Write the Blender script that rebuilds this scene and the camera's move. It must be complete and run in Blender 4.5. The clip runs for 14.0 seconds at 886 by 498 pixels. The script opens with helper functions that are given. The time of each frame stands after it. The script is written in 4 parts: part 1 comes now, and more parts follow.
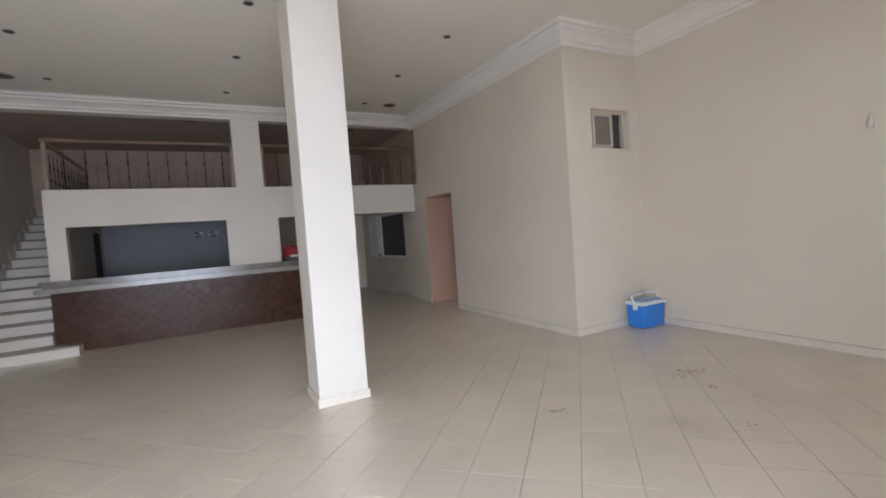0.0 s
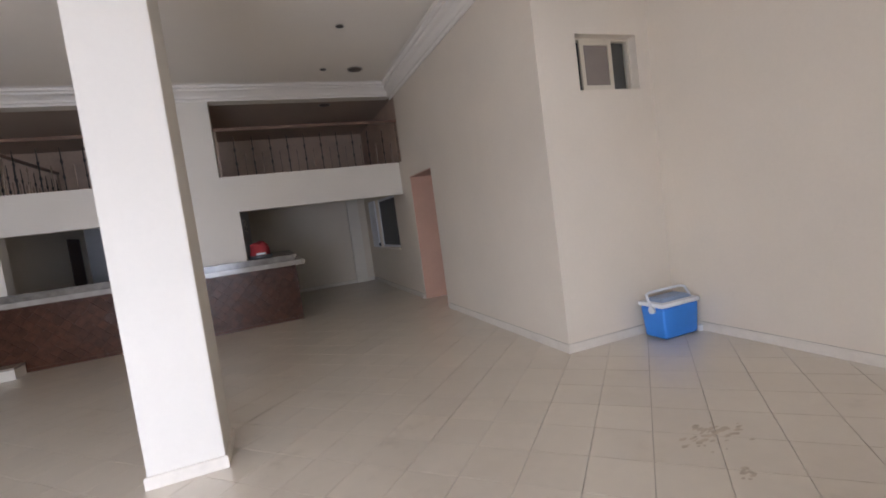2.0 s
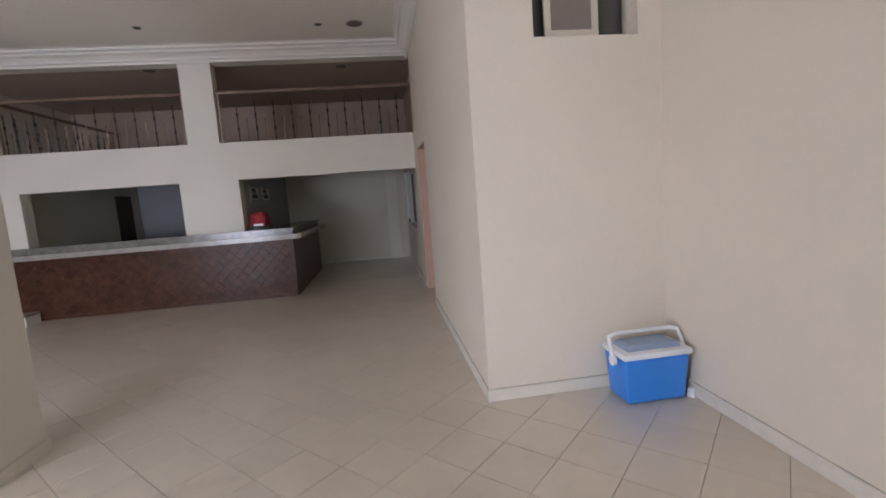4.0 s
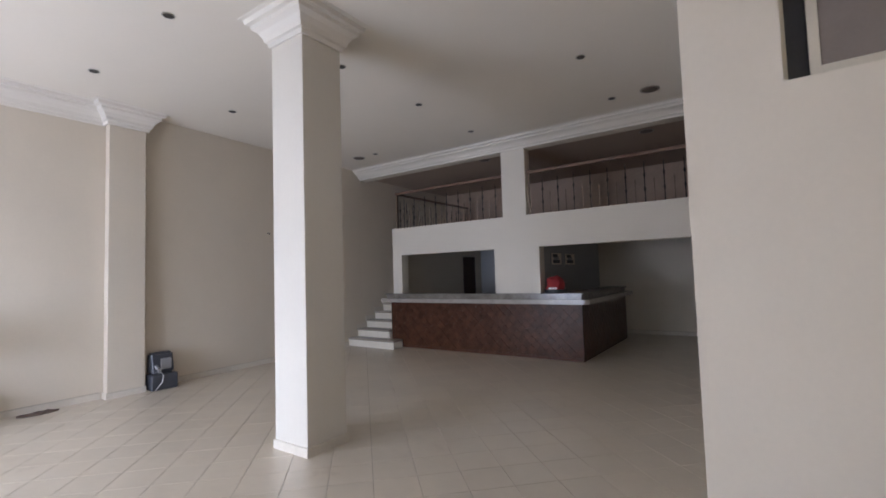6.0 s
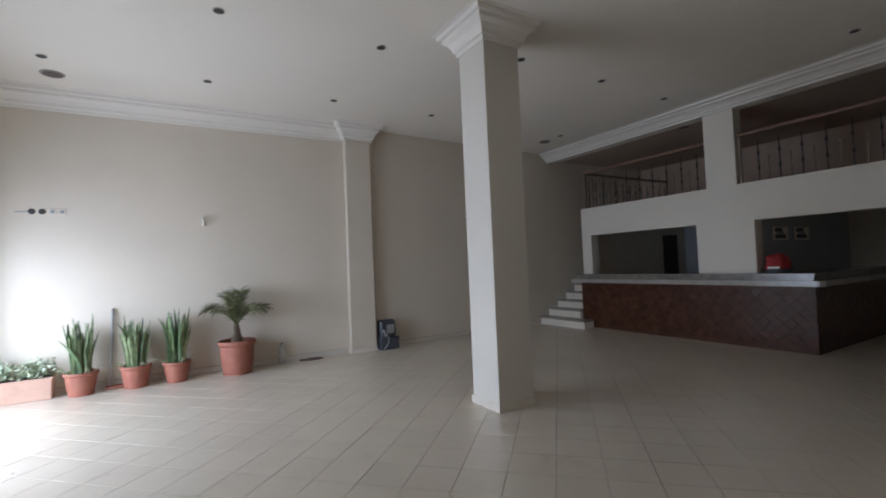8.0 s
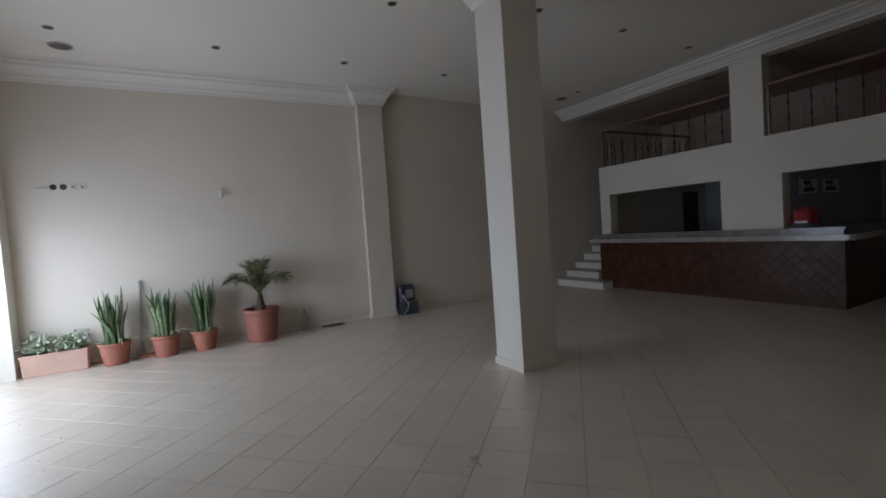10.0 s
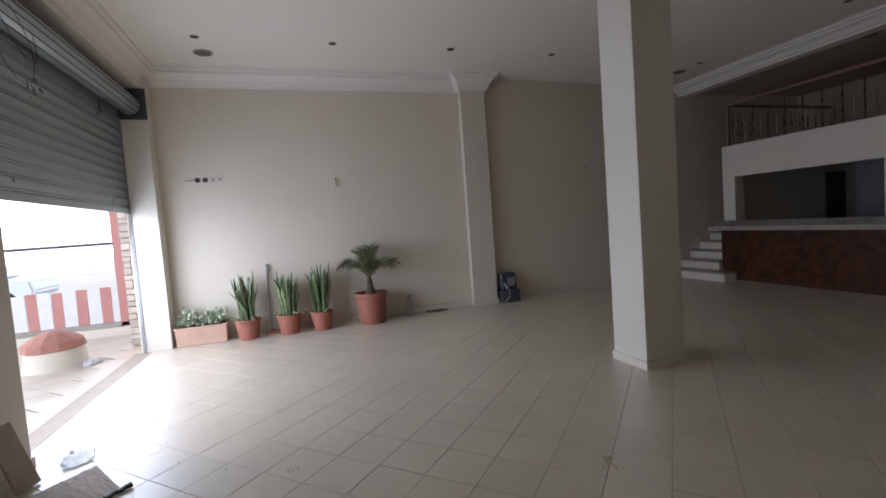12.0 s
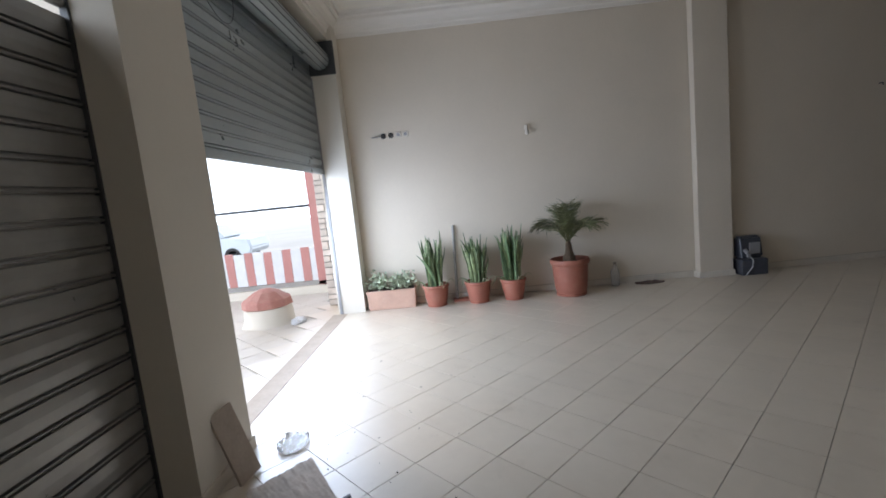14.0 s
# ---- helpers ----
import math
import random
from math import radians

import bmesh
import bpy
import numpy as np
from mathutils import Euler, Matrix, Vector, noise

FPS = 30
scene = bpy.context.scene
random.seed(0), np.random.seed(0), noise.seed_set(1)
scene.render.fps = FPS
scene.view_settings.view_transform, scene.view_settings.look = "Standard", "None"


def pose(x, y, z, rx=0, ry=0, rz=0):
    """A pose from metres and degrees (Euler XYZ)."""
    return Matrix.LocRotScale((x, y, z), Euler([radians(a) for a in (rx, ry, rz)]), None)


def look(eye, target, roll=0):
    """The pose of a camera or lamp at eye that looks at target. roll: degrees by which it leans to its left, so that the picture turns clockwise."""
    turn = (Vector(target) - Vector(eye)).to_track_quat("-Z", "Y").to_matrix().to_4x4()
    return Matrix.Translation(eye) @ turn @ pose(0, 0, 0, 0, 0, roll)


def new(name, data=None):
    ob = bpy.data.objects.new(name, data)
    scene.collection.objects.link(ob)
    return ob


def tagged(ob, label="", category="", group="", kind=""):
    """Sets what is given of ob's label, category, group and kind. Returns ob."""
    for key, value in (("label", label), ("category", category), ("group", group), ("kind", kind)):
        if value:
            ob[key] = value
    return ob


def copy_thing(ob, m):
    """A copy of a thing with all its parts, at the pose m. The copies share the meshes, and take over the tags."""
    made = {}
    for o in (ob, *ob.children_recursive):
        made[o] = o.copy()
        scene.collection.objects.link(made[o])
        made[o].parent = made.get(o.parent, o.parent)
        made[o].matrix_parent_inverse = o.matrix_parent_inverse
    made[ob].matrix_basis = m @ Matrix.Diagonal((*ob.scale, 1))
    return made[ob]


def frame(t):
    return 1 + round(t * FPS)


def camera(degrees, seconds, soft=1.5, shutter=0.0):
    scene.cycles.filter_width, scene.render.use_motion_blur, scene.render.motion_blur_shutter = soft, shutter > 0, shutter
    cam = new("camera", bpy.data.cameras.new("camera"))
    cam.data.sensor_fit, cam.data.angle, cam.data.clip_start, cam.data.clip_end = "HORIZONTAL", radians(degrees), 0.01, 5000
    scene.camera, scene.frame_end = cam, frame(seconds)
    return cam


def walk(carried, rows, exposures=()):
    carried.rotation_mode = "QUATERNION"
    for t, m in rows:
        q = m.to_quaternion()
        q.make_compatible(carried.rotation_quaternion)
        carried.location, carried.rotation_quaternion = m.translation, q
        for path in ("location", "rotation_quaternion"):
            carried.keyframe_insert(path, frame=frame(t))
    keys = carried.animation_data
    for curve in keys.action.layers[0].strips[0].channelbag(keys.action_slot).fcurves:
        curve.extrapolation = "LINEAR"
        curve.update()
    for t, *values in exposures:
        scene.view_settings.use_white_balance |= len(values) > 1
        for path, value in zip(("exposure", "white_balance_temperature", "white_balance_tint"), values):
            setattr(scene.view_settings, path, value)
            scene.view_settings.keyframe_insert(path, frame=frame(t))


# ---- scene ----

# ---- camera and walk ----
cam = camera(89.3, 14.0, soft=1.7, shutter=0.3)
PATH = [
    (0, (-0.759, -3.856, 1.436), (0.182, -2.093, 1.355), -4.1),
    (0.5, (-0.352, -3.688, 1.413), (0.575, -1.917, 1.350), -7.9),
    (1, (0.033, -3.511, 1.424), (0.778, -1.657, 1.353), -6.7),
    (1.5, (0.447, -3.228, 1.410), (1.159, -1.365, 1.264), -4.8),
    (2, (0.907, -3.096, 1.386), (1.612, -1.230, 1.242), -7.6),
    (2.2, (1.086, -3.056, 1.410), (1.708, -1.160, 1.277), -7.3),
    (4.3, (2.849, -2.463, 1.401), (2.923, -0.478, 1.168), -3.3),
    (4.5, (2.951, -2.395, 1.394), (2.823, -0.411, 1.173), -2.3),
    (5, (3.201, -2.299, 1.404), (2.286, -0.529, 1.226), -0.6),
    (5.5, (3.416, -2.299, 1.467), (2.248, -0.675, 1.471), -2.7),
    (6, (3.543, -2.419, 1.472), (2.405, -0.778, 1.583), -1.8),
    (6.5, (3.681, -2.559, 1.455), (2.575, -0.904, 1.65), -1.1),
    (7, (3.765, -2.607, 1.465), (2.557, -1.023, 1.647), -1.6),
    (7.5, (3.826, -2.582, 1.455), (2.366, -1.222, 1.593), -1.6),
    (8, (3.887, -2.582, 1.428), (2.168, -1.562, 1.494), -2.4),
    (8.2, (3.874, -2.587, 1.475), (2.131, -1.607, 1.504), -2.7),
    (10.3, (3.805, -2.656, 1.417), (2.045, -1.713, 1.301), -4.3),
    (10.5, (3.795, -2.722, 1.447), (1.961, -1.933, 1.324), -4.4),
    (11, (3.781, -2.772, 1.443), (1.826, -2.364, 1.338), -3.8),
    (11.5, (3.745, -2.789, 1.443), (1.793, -2.37, 1.328), -3.4),
    (12, (3.656, -2.845, 1.453), (1.754, -2.237, 1.333), -4.2),
    (12.5, (3.496, -2.966, 1.44), (1.558, -2.482, 1.349), -5.2),
    (13, (3.21, -3.077, 1.397), (1.215, -3.009, 1.289), -5.8),
    (13.5, (2.922, -3.193, 1.373), (0.932, -3.287, 1.194), -6.0),
    (14, (2.597, -3.272, 1.451), (0.613, -3.344, 1.21), -5.9),
]
EXPOSURES = [(0, 0.40, 7400, 16), (0.5, 0.39, 7520, 20), (2, 0.43, 7480, 20), (5, 0.58, 7330, 19), (5.6, 0.40, 7050, 17), (6.5, 0.30, 7250, 20), (7.2, 0.14, 7100, 16), (8, -0.49, 6980, 13),
             (10.3, -1.24, 6980, 13), (11, -0.96, 7280, 15), (12, -1.05, 7350, 17), (13, -1.02, 7180, 13), (14, -1.04, 7180, 13)]
walk(cam, [(t, look(eye, target, roll)) for t, eye, target, roll in PATH], EXPOSURES)

# ---- world and sun: bright overcast sky ----
world = bpy.data.worlds.new("sky")
scene.world = world
world.use_nodes = True
wn = world.node_tree.nodes
sky = wn.new("ShaderNodeTexSky")
sky.sky_type = "NISHITA"
sky.sun_disc = False
sky.sun_elevation = radians(48)
sky.sun_rotation = radians(200)
sky.air_density, sky.dust_density, sky.ozone_density = 1.0, 2.0, 1.5
world.node_tree.links.new(sky.outputs[0], wn["Background"].inputs[0])
wn["Background"].inputs[1].default_value = 0.15
sun = new("sun", bpy.data.lights.new("sun", "SUN"))
sun.data.energy, sun.data.angle, sun.data.color = 1.2, radians(15), (1.0, 0.96, 0.9)
sun.matrix_world = look((-3, -10, 12), (0, 0, 0))


def opening_light(name, x, y, z, w, h, watts, tilt=90.0, rz=180.0):
    """Daylight of the sky standing in an opening of the facade."""
    ob = new(name, bpy.data.lights.new(name, "AREA"))
    ob.data.shape, ob.data.size, ob.data.size_y, ob.data.energy = "RECTANGLE", w, h, watts
    ob.data.color = (0.70, 0.94, 1.36)
    ob.matrix_world = pose(x, y, z, tilt, 0, rz)
    return ob


SKYGLOW = 7.5  # glow of the added sheet that stands in for the white sky
opening_light("skylight_open_shutter", -1.63, -5.0, 1.12, 3.1, 1.45, 122, 82, 0)

# ---- materials ----
MATS = {}


def material(name, color, rough=0.6, metal=0.0, vary=0.06, scale=3.0, fine=60.0, bump=0.05, dirt=0.0, dirt_color=(0.2, 0.16, 0.12),
             rand=0.0, spec=0.5, coat=0.0, coat_rough=0.1, rough_vary=0.08, island=False, scuff=0.0):
    """Paint, stone or metal with variation at two scales, relief, worn patches and a shade of its own for each piece."""
    m = bpy.data.materials.new(name)
    m.use_nodes = True
    nt, n = m.node_tree, m.node_tree.nodes
    b = n["Principled BSDF"]
    tc = n.new("ShaderNodeTexCoord")
    big, small = n.new("ShaderNodeTexNoise"), n.new("ShaderNodeTexNoise")
    big.inputs["Scale"].default_value, big.inputs["Detail"].default_value = scale, 6
    small.inputs["Scale"].default_value, small.inputs["Detail"].default_value = fine, 4
    geo = n.new("ShaderNodeNewGeometry")
    for t in (big, small):
        nt.links.new(geo.outputs["Position"], t.inputs["Vector"])
    mix = n.new("ShaderNodeMath")
    mix.operation = "MULTIPLY_ADD"
    nt.links.new(big.outputs[0], mix.inputs[0])
    mix.inputs[1].default_value = 0.7
    sm = n.new("ShaderNodeMath")
    sm.operation = "MULTIPLY"
    sm.inputs[1].default_value = 0.3
    nt.links.new(small.outputs[0], sm.inputs[0])
    nt.links.new(sm.outputs[0], mix.inputs[2])
    ramp = n.new("ShaderNodeValToRGB")
    ramp.color_ramp.elements[0].position, ramp.color_ramp.elements[1].position = 0.3, 0.7
    ramp.color_ramp.elements[0].color = (*[c * (1 - vary) for c in color], 1)
    ramp.color_ramp.elements[1].color = (*[min(1, c * (1 + vary)) for c in color], 1)
    nt.links.new(mix.outputs[0], ramp.inputs[0])
    out = ramp.outputs[0]
    if dirt > 0:
        d = n.new("ShaderNodeTexNoise")
        d.inputs["Scale"].default_value, d.inputs["Detail"].default_value, d.inputs["Roughness"].default_value = scale * 1.7, 9, 0.7
        nt.links.new(geo.outputs["Position"], d.inputs["Vector"])
        dr = n.new("ShaderNodeValToRGB")
        dr.color_ramp.elements[0].position, dr.color_ramp.elements[1].position = 0.45, 0.80
        dr.color_ramp.elements[0].color, dr.color_ramp.elements[1].color = (0, 0, 0, 1), (dirt, dirt, dirt, 1)
        nt.links.new(d.outputs[0], dr.inputs[0])
        mx = n.new("ShaderNodeMixRGB")
        mx.inputs[2].default_value = (*dirt_color, 1)
        nt.links.new(dr.outputs[0], mx.inputs[0])
        nt.links.new(out, mx.inputs[1])
        out = mx.outputs[0]
    if scuff > 0:
        d = n.new("ShaderNodeTexNoise")
        d.inputs["Scale"].default_value, d.inputs["Detail"].default_value, d.inputs["Roughness"].default_value, d.inputs["Distortion"].default_value = 1.9, 9, 0.66, 0.2
        nt.links.new(geo.outputs["Position"], d.inputs["Vector"])
        dr = n.new("ShaderNodeValToRGB")
        dr.color_ramp.elements[0].position, dr.color_ramp.elements[1].position = 0.61, 0.74
        dr.color_ramp.elements[0].color, dr.color_ramp.elements[1].color = (0, 0, 0, 1), (scuff, scuff, scuff, 1)
        nt.links.new(d.outputs[0], dr.inputs[0])
        mx = n.new("ShaderNodeMixRGB")
        mx.inputs[2].default_value = (0.30, 0.215, 0.145, 1)
        nt.links.new(dr.outputs[0], mx.inputs[0])
        nt.links.new(out, mx.inputs[1])
        out = mx.outputs[0]
    if rand > 0:
        info = n.new("ShaderNodeObjectInfo")
        mr = n.new("ShaderNodeMapRange")
        mr.inputs["To Min"].default_value, mr.inputs["To Max"].default_value = 1 - rand, 1 + rand
        nt.links.new(geo.outputs["Random Per Island"] if island else info.outputs["Random"], mr.inputs["Value"])
        hv = n.new("ShaderNodeHueSaturation")
        nt.links.new(mr.outputs[0], hv.inputs["Value"])
        nt.links.new(out, hv.inputs["Color"])
        out = hv.outputs[0]
    nt.links.new(out, b.inputs["Base Color"])
    rr = n.new("ShaderNodeMapRange")
    rr.inputs["To Min"].default_value, rr.inputs["To Max"].default_value = max(0.02, rough - rough_vary), min(1, rough + rough_vary)
    nt.links.new(mix.outputs[0], rr.inputs["Value"])
    nt.links.new(rr.outputs[0], b.inputs["Roughness"])
    b.inputs["Metallic"].default_value = metal
    b.inputs["Specular IOR Level"].default_value = spec
    b.inputs["Coat Weight"].default_value, b.inputs["Coat Roughness"].default_value = coat, coat_rough
    if bump > 0:
        bp = n.new("ShaderNodeBump")
        bp.inputs["Strength"].default_value, bp.inputs["Distance"].default_value = bump, 0.01
        nt.links.new(mix.outputs[0], bp.inputs["Height"])
        nt.links.new(bp.outputs[0], b.inputs["Normal"])
    MATS[name] = m
    return m


WALL = material("cream_wall_paint", (0.70, 0.614, 0.507), 0.75, vary=0.035, scale=0.9, fine=35, bump=0.08, dirt=0.12, dirt_color=(0.5, 0.45, 0.38))
WHITE = material("white_plaster_paint", (0.74, 0.68, 0.59), 0.7, vary=0.03, scale=1.2, fine=40, bump=0.06, dirt=0.10, dirt_color=(0.6, 0.55, 0.48))
CEIL = material("white_ceiling_paint", (0.80, 0.735, 0.645), 0.85, vary=0.02, scale=0.6, fine=30, bump=0.04, dirt=0.08, dirt_color=(0.62, 0.57, 0.5))
MOULD = material("white_gypsum_moulding", (0.79, 0.735, 0.66), 0.6, vary=0.02, scale=2, fine=50, bump=0.03)
TILE = material("beige_ceramic_floor_tile", (0.645, 0.56, 0.455), 0.40, vary=0.06, scale=1.1, fine=14, bump=0.006, dirt=0.28, dirt_color=(0.44, 0.345, 0.25), rand=0.035, spec=1.0, coat=1.0, coat_rough=0.40, scuff=0.36)
TILEREST = material("beige_ceramic_floor_tile_rest", (0.645, 0.56, 0.455), 0.40, vary=0.06, scale=1.1, fine=14, bump=0.006, dirt=0.28, dirt_color=(0.44, 0.345, 0.25), rand=0.035, spec=1.0, coat=1.0, coat_rough=0.40, scuff=0.36, island=True)
GROUT = material("dark_tile_grout", (0.34, 0.275, 0.21), 0.9, vary=0.38, scale=2.2, fine=40, bump=0.1)
STRIP = material("worn_beige_threshold_stone", (0.44, 0.36, 0.29), 0.6, vary=0.12, scale=4, fine=40, bump=0.1, dirt=0.4)
SKIRT = material("cream_skirting_tile", (0.70, 0.635, 0.55), 0.45, vary=0.05, scale=3, fine=30, bump=0.02, dirt=0.2)
STAIR = material("cream_marble_step", (0.72, 0.67, 0.58), 0.3, vary=0.06, scale=3, fine=25, bump=0.02)
# treads darker than the risers: shade put into the colour
TREAD = material("shade_darkened_tread", (0.30, 0.25, 0.2), 0.35, vary=0.1, scale=4, fine=30, bump=0.02)
BARTILE = material("dark_brown_glazed_bar_tile", (0.075, 0.030, 0.017), 0.30, vary=0.40, scale=11, fine=40, bump=0.45, rand=0.16, spec=0.17)
BARJOINT = material("bar_joint", (0.07, 0.034, 0.021), 0.8, vary=0.2, scale=6, bump=0.05)
BARREST = material("dark_brown_glazed_bar_tile_rest", (0.075, 0.030, 0.017), 0.30, vary=0.40, scale=11, fine=40, bump=0.45, rand=0.16, spec=0.17, island=True)
MARBLE = material("grey_polished_marble", (0.20, 0.175, 0.15), 0.2, vary=0.35, scale=9, fine=70, bump=0.01)
# lighter copy of MARBLE: the edge's bright reflection is put into the colour
LITMARBLE = material("lit_edge_grey_marble", (0.37, 0.335, 0.295), 0.16, vary=0.2, scale=9, fine=70, bump=0.01)
STEEL = material("galvanised_shutter_steel", (0.37, 0.41, 0.42), 0.30, metal=0.65, vary=0.06, scale=1.5, fine=12, bump=0.01, dirt=0.10, dirt_color=(0.16, 0.165, 0.16), rand=0.06)
# dirtier copy of STEEL, its colour also darkened in place of shade
DIMSTEEL = material("dirty_shaded_shutter_steel", (0.34, 0.335, 0.32), 0.30, metal=0.6, vary=0.14, scale=1.8, fine=14, bump=0.015, dirt=0.25, dirt_color=(0.12, 0.105, 0.09), rand=0.08)
DARKSTEEL = material("dark_steel", (0.10, 0.105, 0.11), 0.5, metal=0.6, vary=0.15, scale=5, bump=0.05)
PINK = material("salmon_wall_paint", (0.61, 0.365, 0.265), 0.5, vary=0.06, scale=2, fine=25, bump=0.05)
WOODRAIL = material("varnished_brown_handrail", (0.19, 0.11, 0.078), 0.35, vary=0.25, scale=4, fine=40, bump=0.05)
BRONZE = material("tarnished_brown_metal", (0.30, 0.215, 0.155), 0.45, metal=0.3, vary=0.15, scale=9, bump=0.04)
IRON = material("black_wrought_iron", (0.042, 0.033, 0.028), 0.5, metal=0.4, vary=0.2, scale=9, bump=0.05)
# ceiling colour darkened to stand in for the low light up there
MEZZCEIL = material("brownish_dimmed_ceiling", (0.44, 0.335, 0.265), 0.8, vary=0.06, scale=1.2, fine=30, bump=0.04)
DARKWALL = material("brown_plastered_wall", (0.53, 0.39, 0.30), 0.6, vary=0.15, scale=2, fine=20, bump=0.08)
ALU = material("cream_aluminium_frame", (0.62, 0.55, 0.44), 0.4, metal=0.2, vary=0.06, scale=4, bump=0.03)
BLACK = material("black_plastic", (0.022, 0.022, 0.024), 0.4, vary=0.2, scale=8, bump=0.04)
BLUEGREY = material("dark_blue_grey_plastic", (0.060, 0.064, 0.078), 0.35, vary=0.2, scale=8, bump=0.04)
RAG = material("dirty_brown_rag", (0.13, 0.088, 0.072), 0.95, vary=0.4, scale=20, fine=90, bump=0.4)
STAIN = material("dried_brown_smear", (0.53, 0.44, 0.345), 0.6, vary=0.25, scale=15, fine=80, bump=0.0)
GREYP = material("grey_plastic", (0.30, 0.30, 0.31), 0.45, vary=0.1, scale=8, bump=0.03)
BLUE = material("bright_blue_plastic", (0.016, 0.225, 0.70), 0.38, vary=0.07, scale=5, fine=60, bump=0.03)
WHITEP = material("white_plastic", (0.76, 0.77, 0.79), 0.4, vary=0.04, scale=6, bump=0.03, dirt=0.1)
PALETERRA = material("pale_terracotta_trough", (0.56, 0.345, 0.26), 0.7, vary=0.12, scale=6, fine=50, bump=0.08, dirt=0.3, dirt_color=(0.6, 0.45, 0.36))
# muted worn red, paled further in place of glare
LIDRED = material("weathered_glare_paled_lid_paint", (0.46, 0.20, 0.165), 0.7, vary=0.15, scale=5, fine=30, bump=0.15, dirt=0.4, dirt_color=(0.55, 0.38, 0.32))
TERRA = material("terracotta_pot", (0.35, 0.115, 0.075), 0.6, vary=0.12, scale=6, fine=50, bump=0.06, dirt=0.2, dirt_color=(0.55, 0.35, 0.25), rand=0.08)
SOIL = material("dark_potting_soil", (0.05, 0.033, 0.022), 0.95, vary=0.4, scale=20, fine=120, bump=0.5)
# red paled in the colour itself to stand in for the glare outside
RED = material("glare_paled_red_paint", (0.54, 0.235, 0.21), 0.45, vary=0.08, scale=4, bump=0.04)
REDCLOTH = material("red_fabric", (0.36, 0.03, 0.035), 0.8, vary=0.12, scale=8, fine=80, bump=0.2)
CARD = material("worn_grey_brown_board", (0.47, 0.39, 0.325), 0.8, vary=0.2, scale=5, fine=40, bump=0.2, dirt=0.4)
DRYLEAF = material("dry_yellowed_leaf", (0.42, 0.40, 0.26), 0.6, vary=0.3, scale=20, fine=60, bump=0.05)
DUST = material("pale_dusty_ground", (0.62, 0.59, 0.55), 0.9, vary=0.1, scale=0.3, fine=6, bump=0.1, dirt=0.2, dirt_color=(0.45, 0.41, 0.36))
GREYPAINT = material("blue_grey_kitchen_paint", (0.365, 0.365, 0.37), 0.7, vary=0.05, scale=1.2, fine=40, bump=0.05, dirt=0.15, dirt_color=(0.28, 0.27, 0.26))
# copy of WHITE, darkened to temper the direct light on the column
POSTPAINT = material("toned_down_white_post_paint", (0.68, 0.63, 0.555), 0.7, vary=0.03, scale=1.2, fine=40, bump=0.06, dirt=0.12, dirt_color=(0.55, 0.5, 0.43))
PLY = material("bare_beige_plank", (0.50, 0.42, 0.355), 0.8, vary=0.16, scale=7, fine=60, bump=0.15, dirt=0.25)
GRILLE = material("dark_brown_grille", (0.13, 0.10, 0.085), 0.5, vary=0.2, scale=30, fine=200, bump=0.1)
UNLITBACK = material("unlit_room_dark", (0.045, 0.045, 0.052), 0.15, vary=0.1, scale=5, bump=0.0)
JOINT = material("pale_skirting_joint", (0.47, 0.415, 0.34), 0.9, vary=0.2, scale=4, fine=40, bump=0.05)
OUTTILE = material("pale_terrace_tile", (0.68, 0.63, 0.57), 0.5, vary=0.08, scale=2, fine=30, bump=0.03, dirt=0.3, dirt_color=(0.42, 0.35, 0.28))
STONE = material("split_stone_cladding", (0.66, 0.585, 0.53), 0.8, vary=0.25, scale=6, fine=40, bump=0.4, rand=0.2)
CONC = material("grey_concrete", (0.38, 0.36, 0.34), 0.85, vary=0.12, scale=3, fine=40, bump=0.2, dirt=0.3)
LAMPIN = material("dark_lamp_socket", (0.05, 0.045, 0.04), 0.5, vary=0.2, scale=20, bump=0.0)
CHROME = material("brushed_nickel_ring", (0.45, 0.42, 0.38), 0.35, metal=0.8, vary=0.06, scale=20, bump=0.0)


def leaf_material(name, color):
    return material(name, color, 0.42, vary=0.55, scale=16, fine=50, bump=0.08)


SNAKE = leaf_material("snake_plant_leaf", (0.11, 0.175, 0.08))
SNAKE_LIGHT = leaf_material("snake_plant_leaf_light", (0.25, 0.31, 0.16))
FROND = leaf_material("palm_frond", (0.12, 0.13, 0.055))
HERB = leaf_material("pale_green_leaf", (0.37, 0.42, 0.29))
BARK = material("fibrous_palm_trunk", (0.10, 0.065, 0.04), 0.9, vary=0.3, scale=14, bump=0.6)


def glass_material():
    m = bpy.data.materials.new("window_glass")
    m.use_nodes = True
    b = m.node_tree.nodes["Principled BSDF"]
    b.inputs["Base Color"].default_value = (0.9, 0.94, 0.93, 1)
    b.inputs["Transmission Weight"].default_value, b.inputs["Roughness"].default_value, b.inputs["IOR"].default_value = 1.0, 0.03, 1.45
    return m


GLASS = glass_material()
FROST = material("frosted_brown_glass", (0.22, 0.18, 0.155), 0.25, vary=0.06, scale=6, bump=0.02)


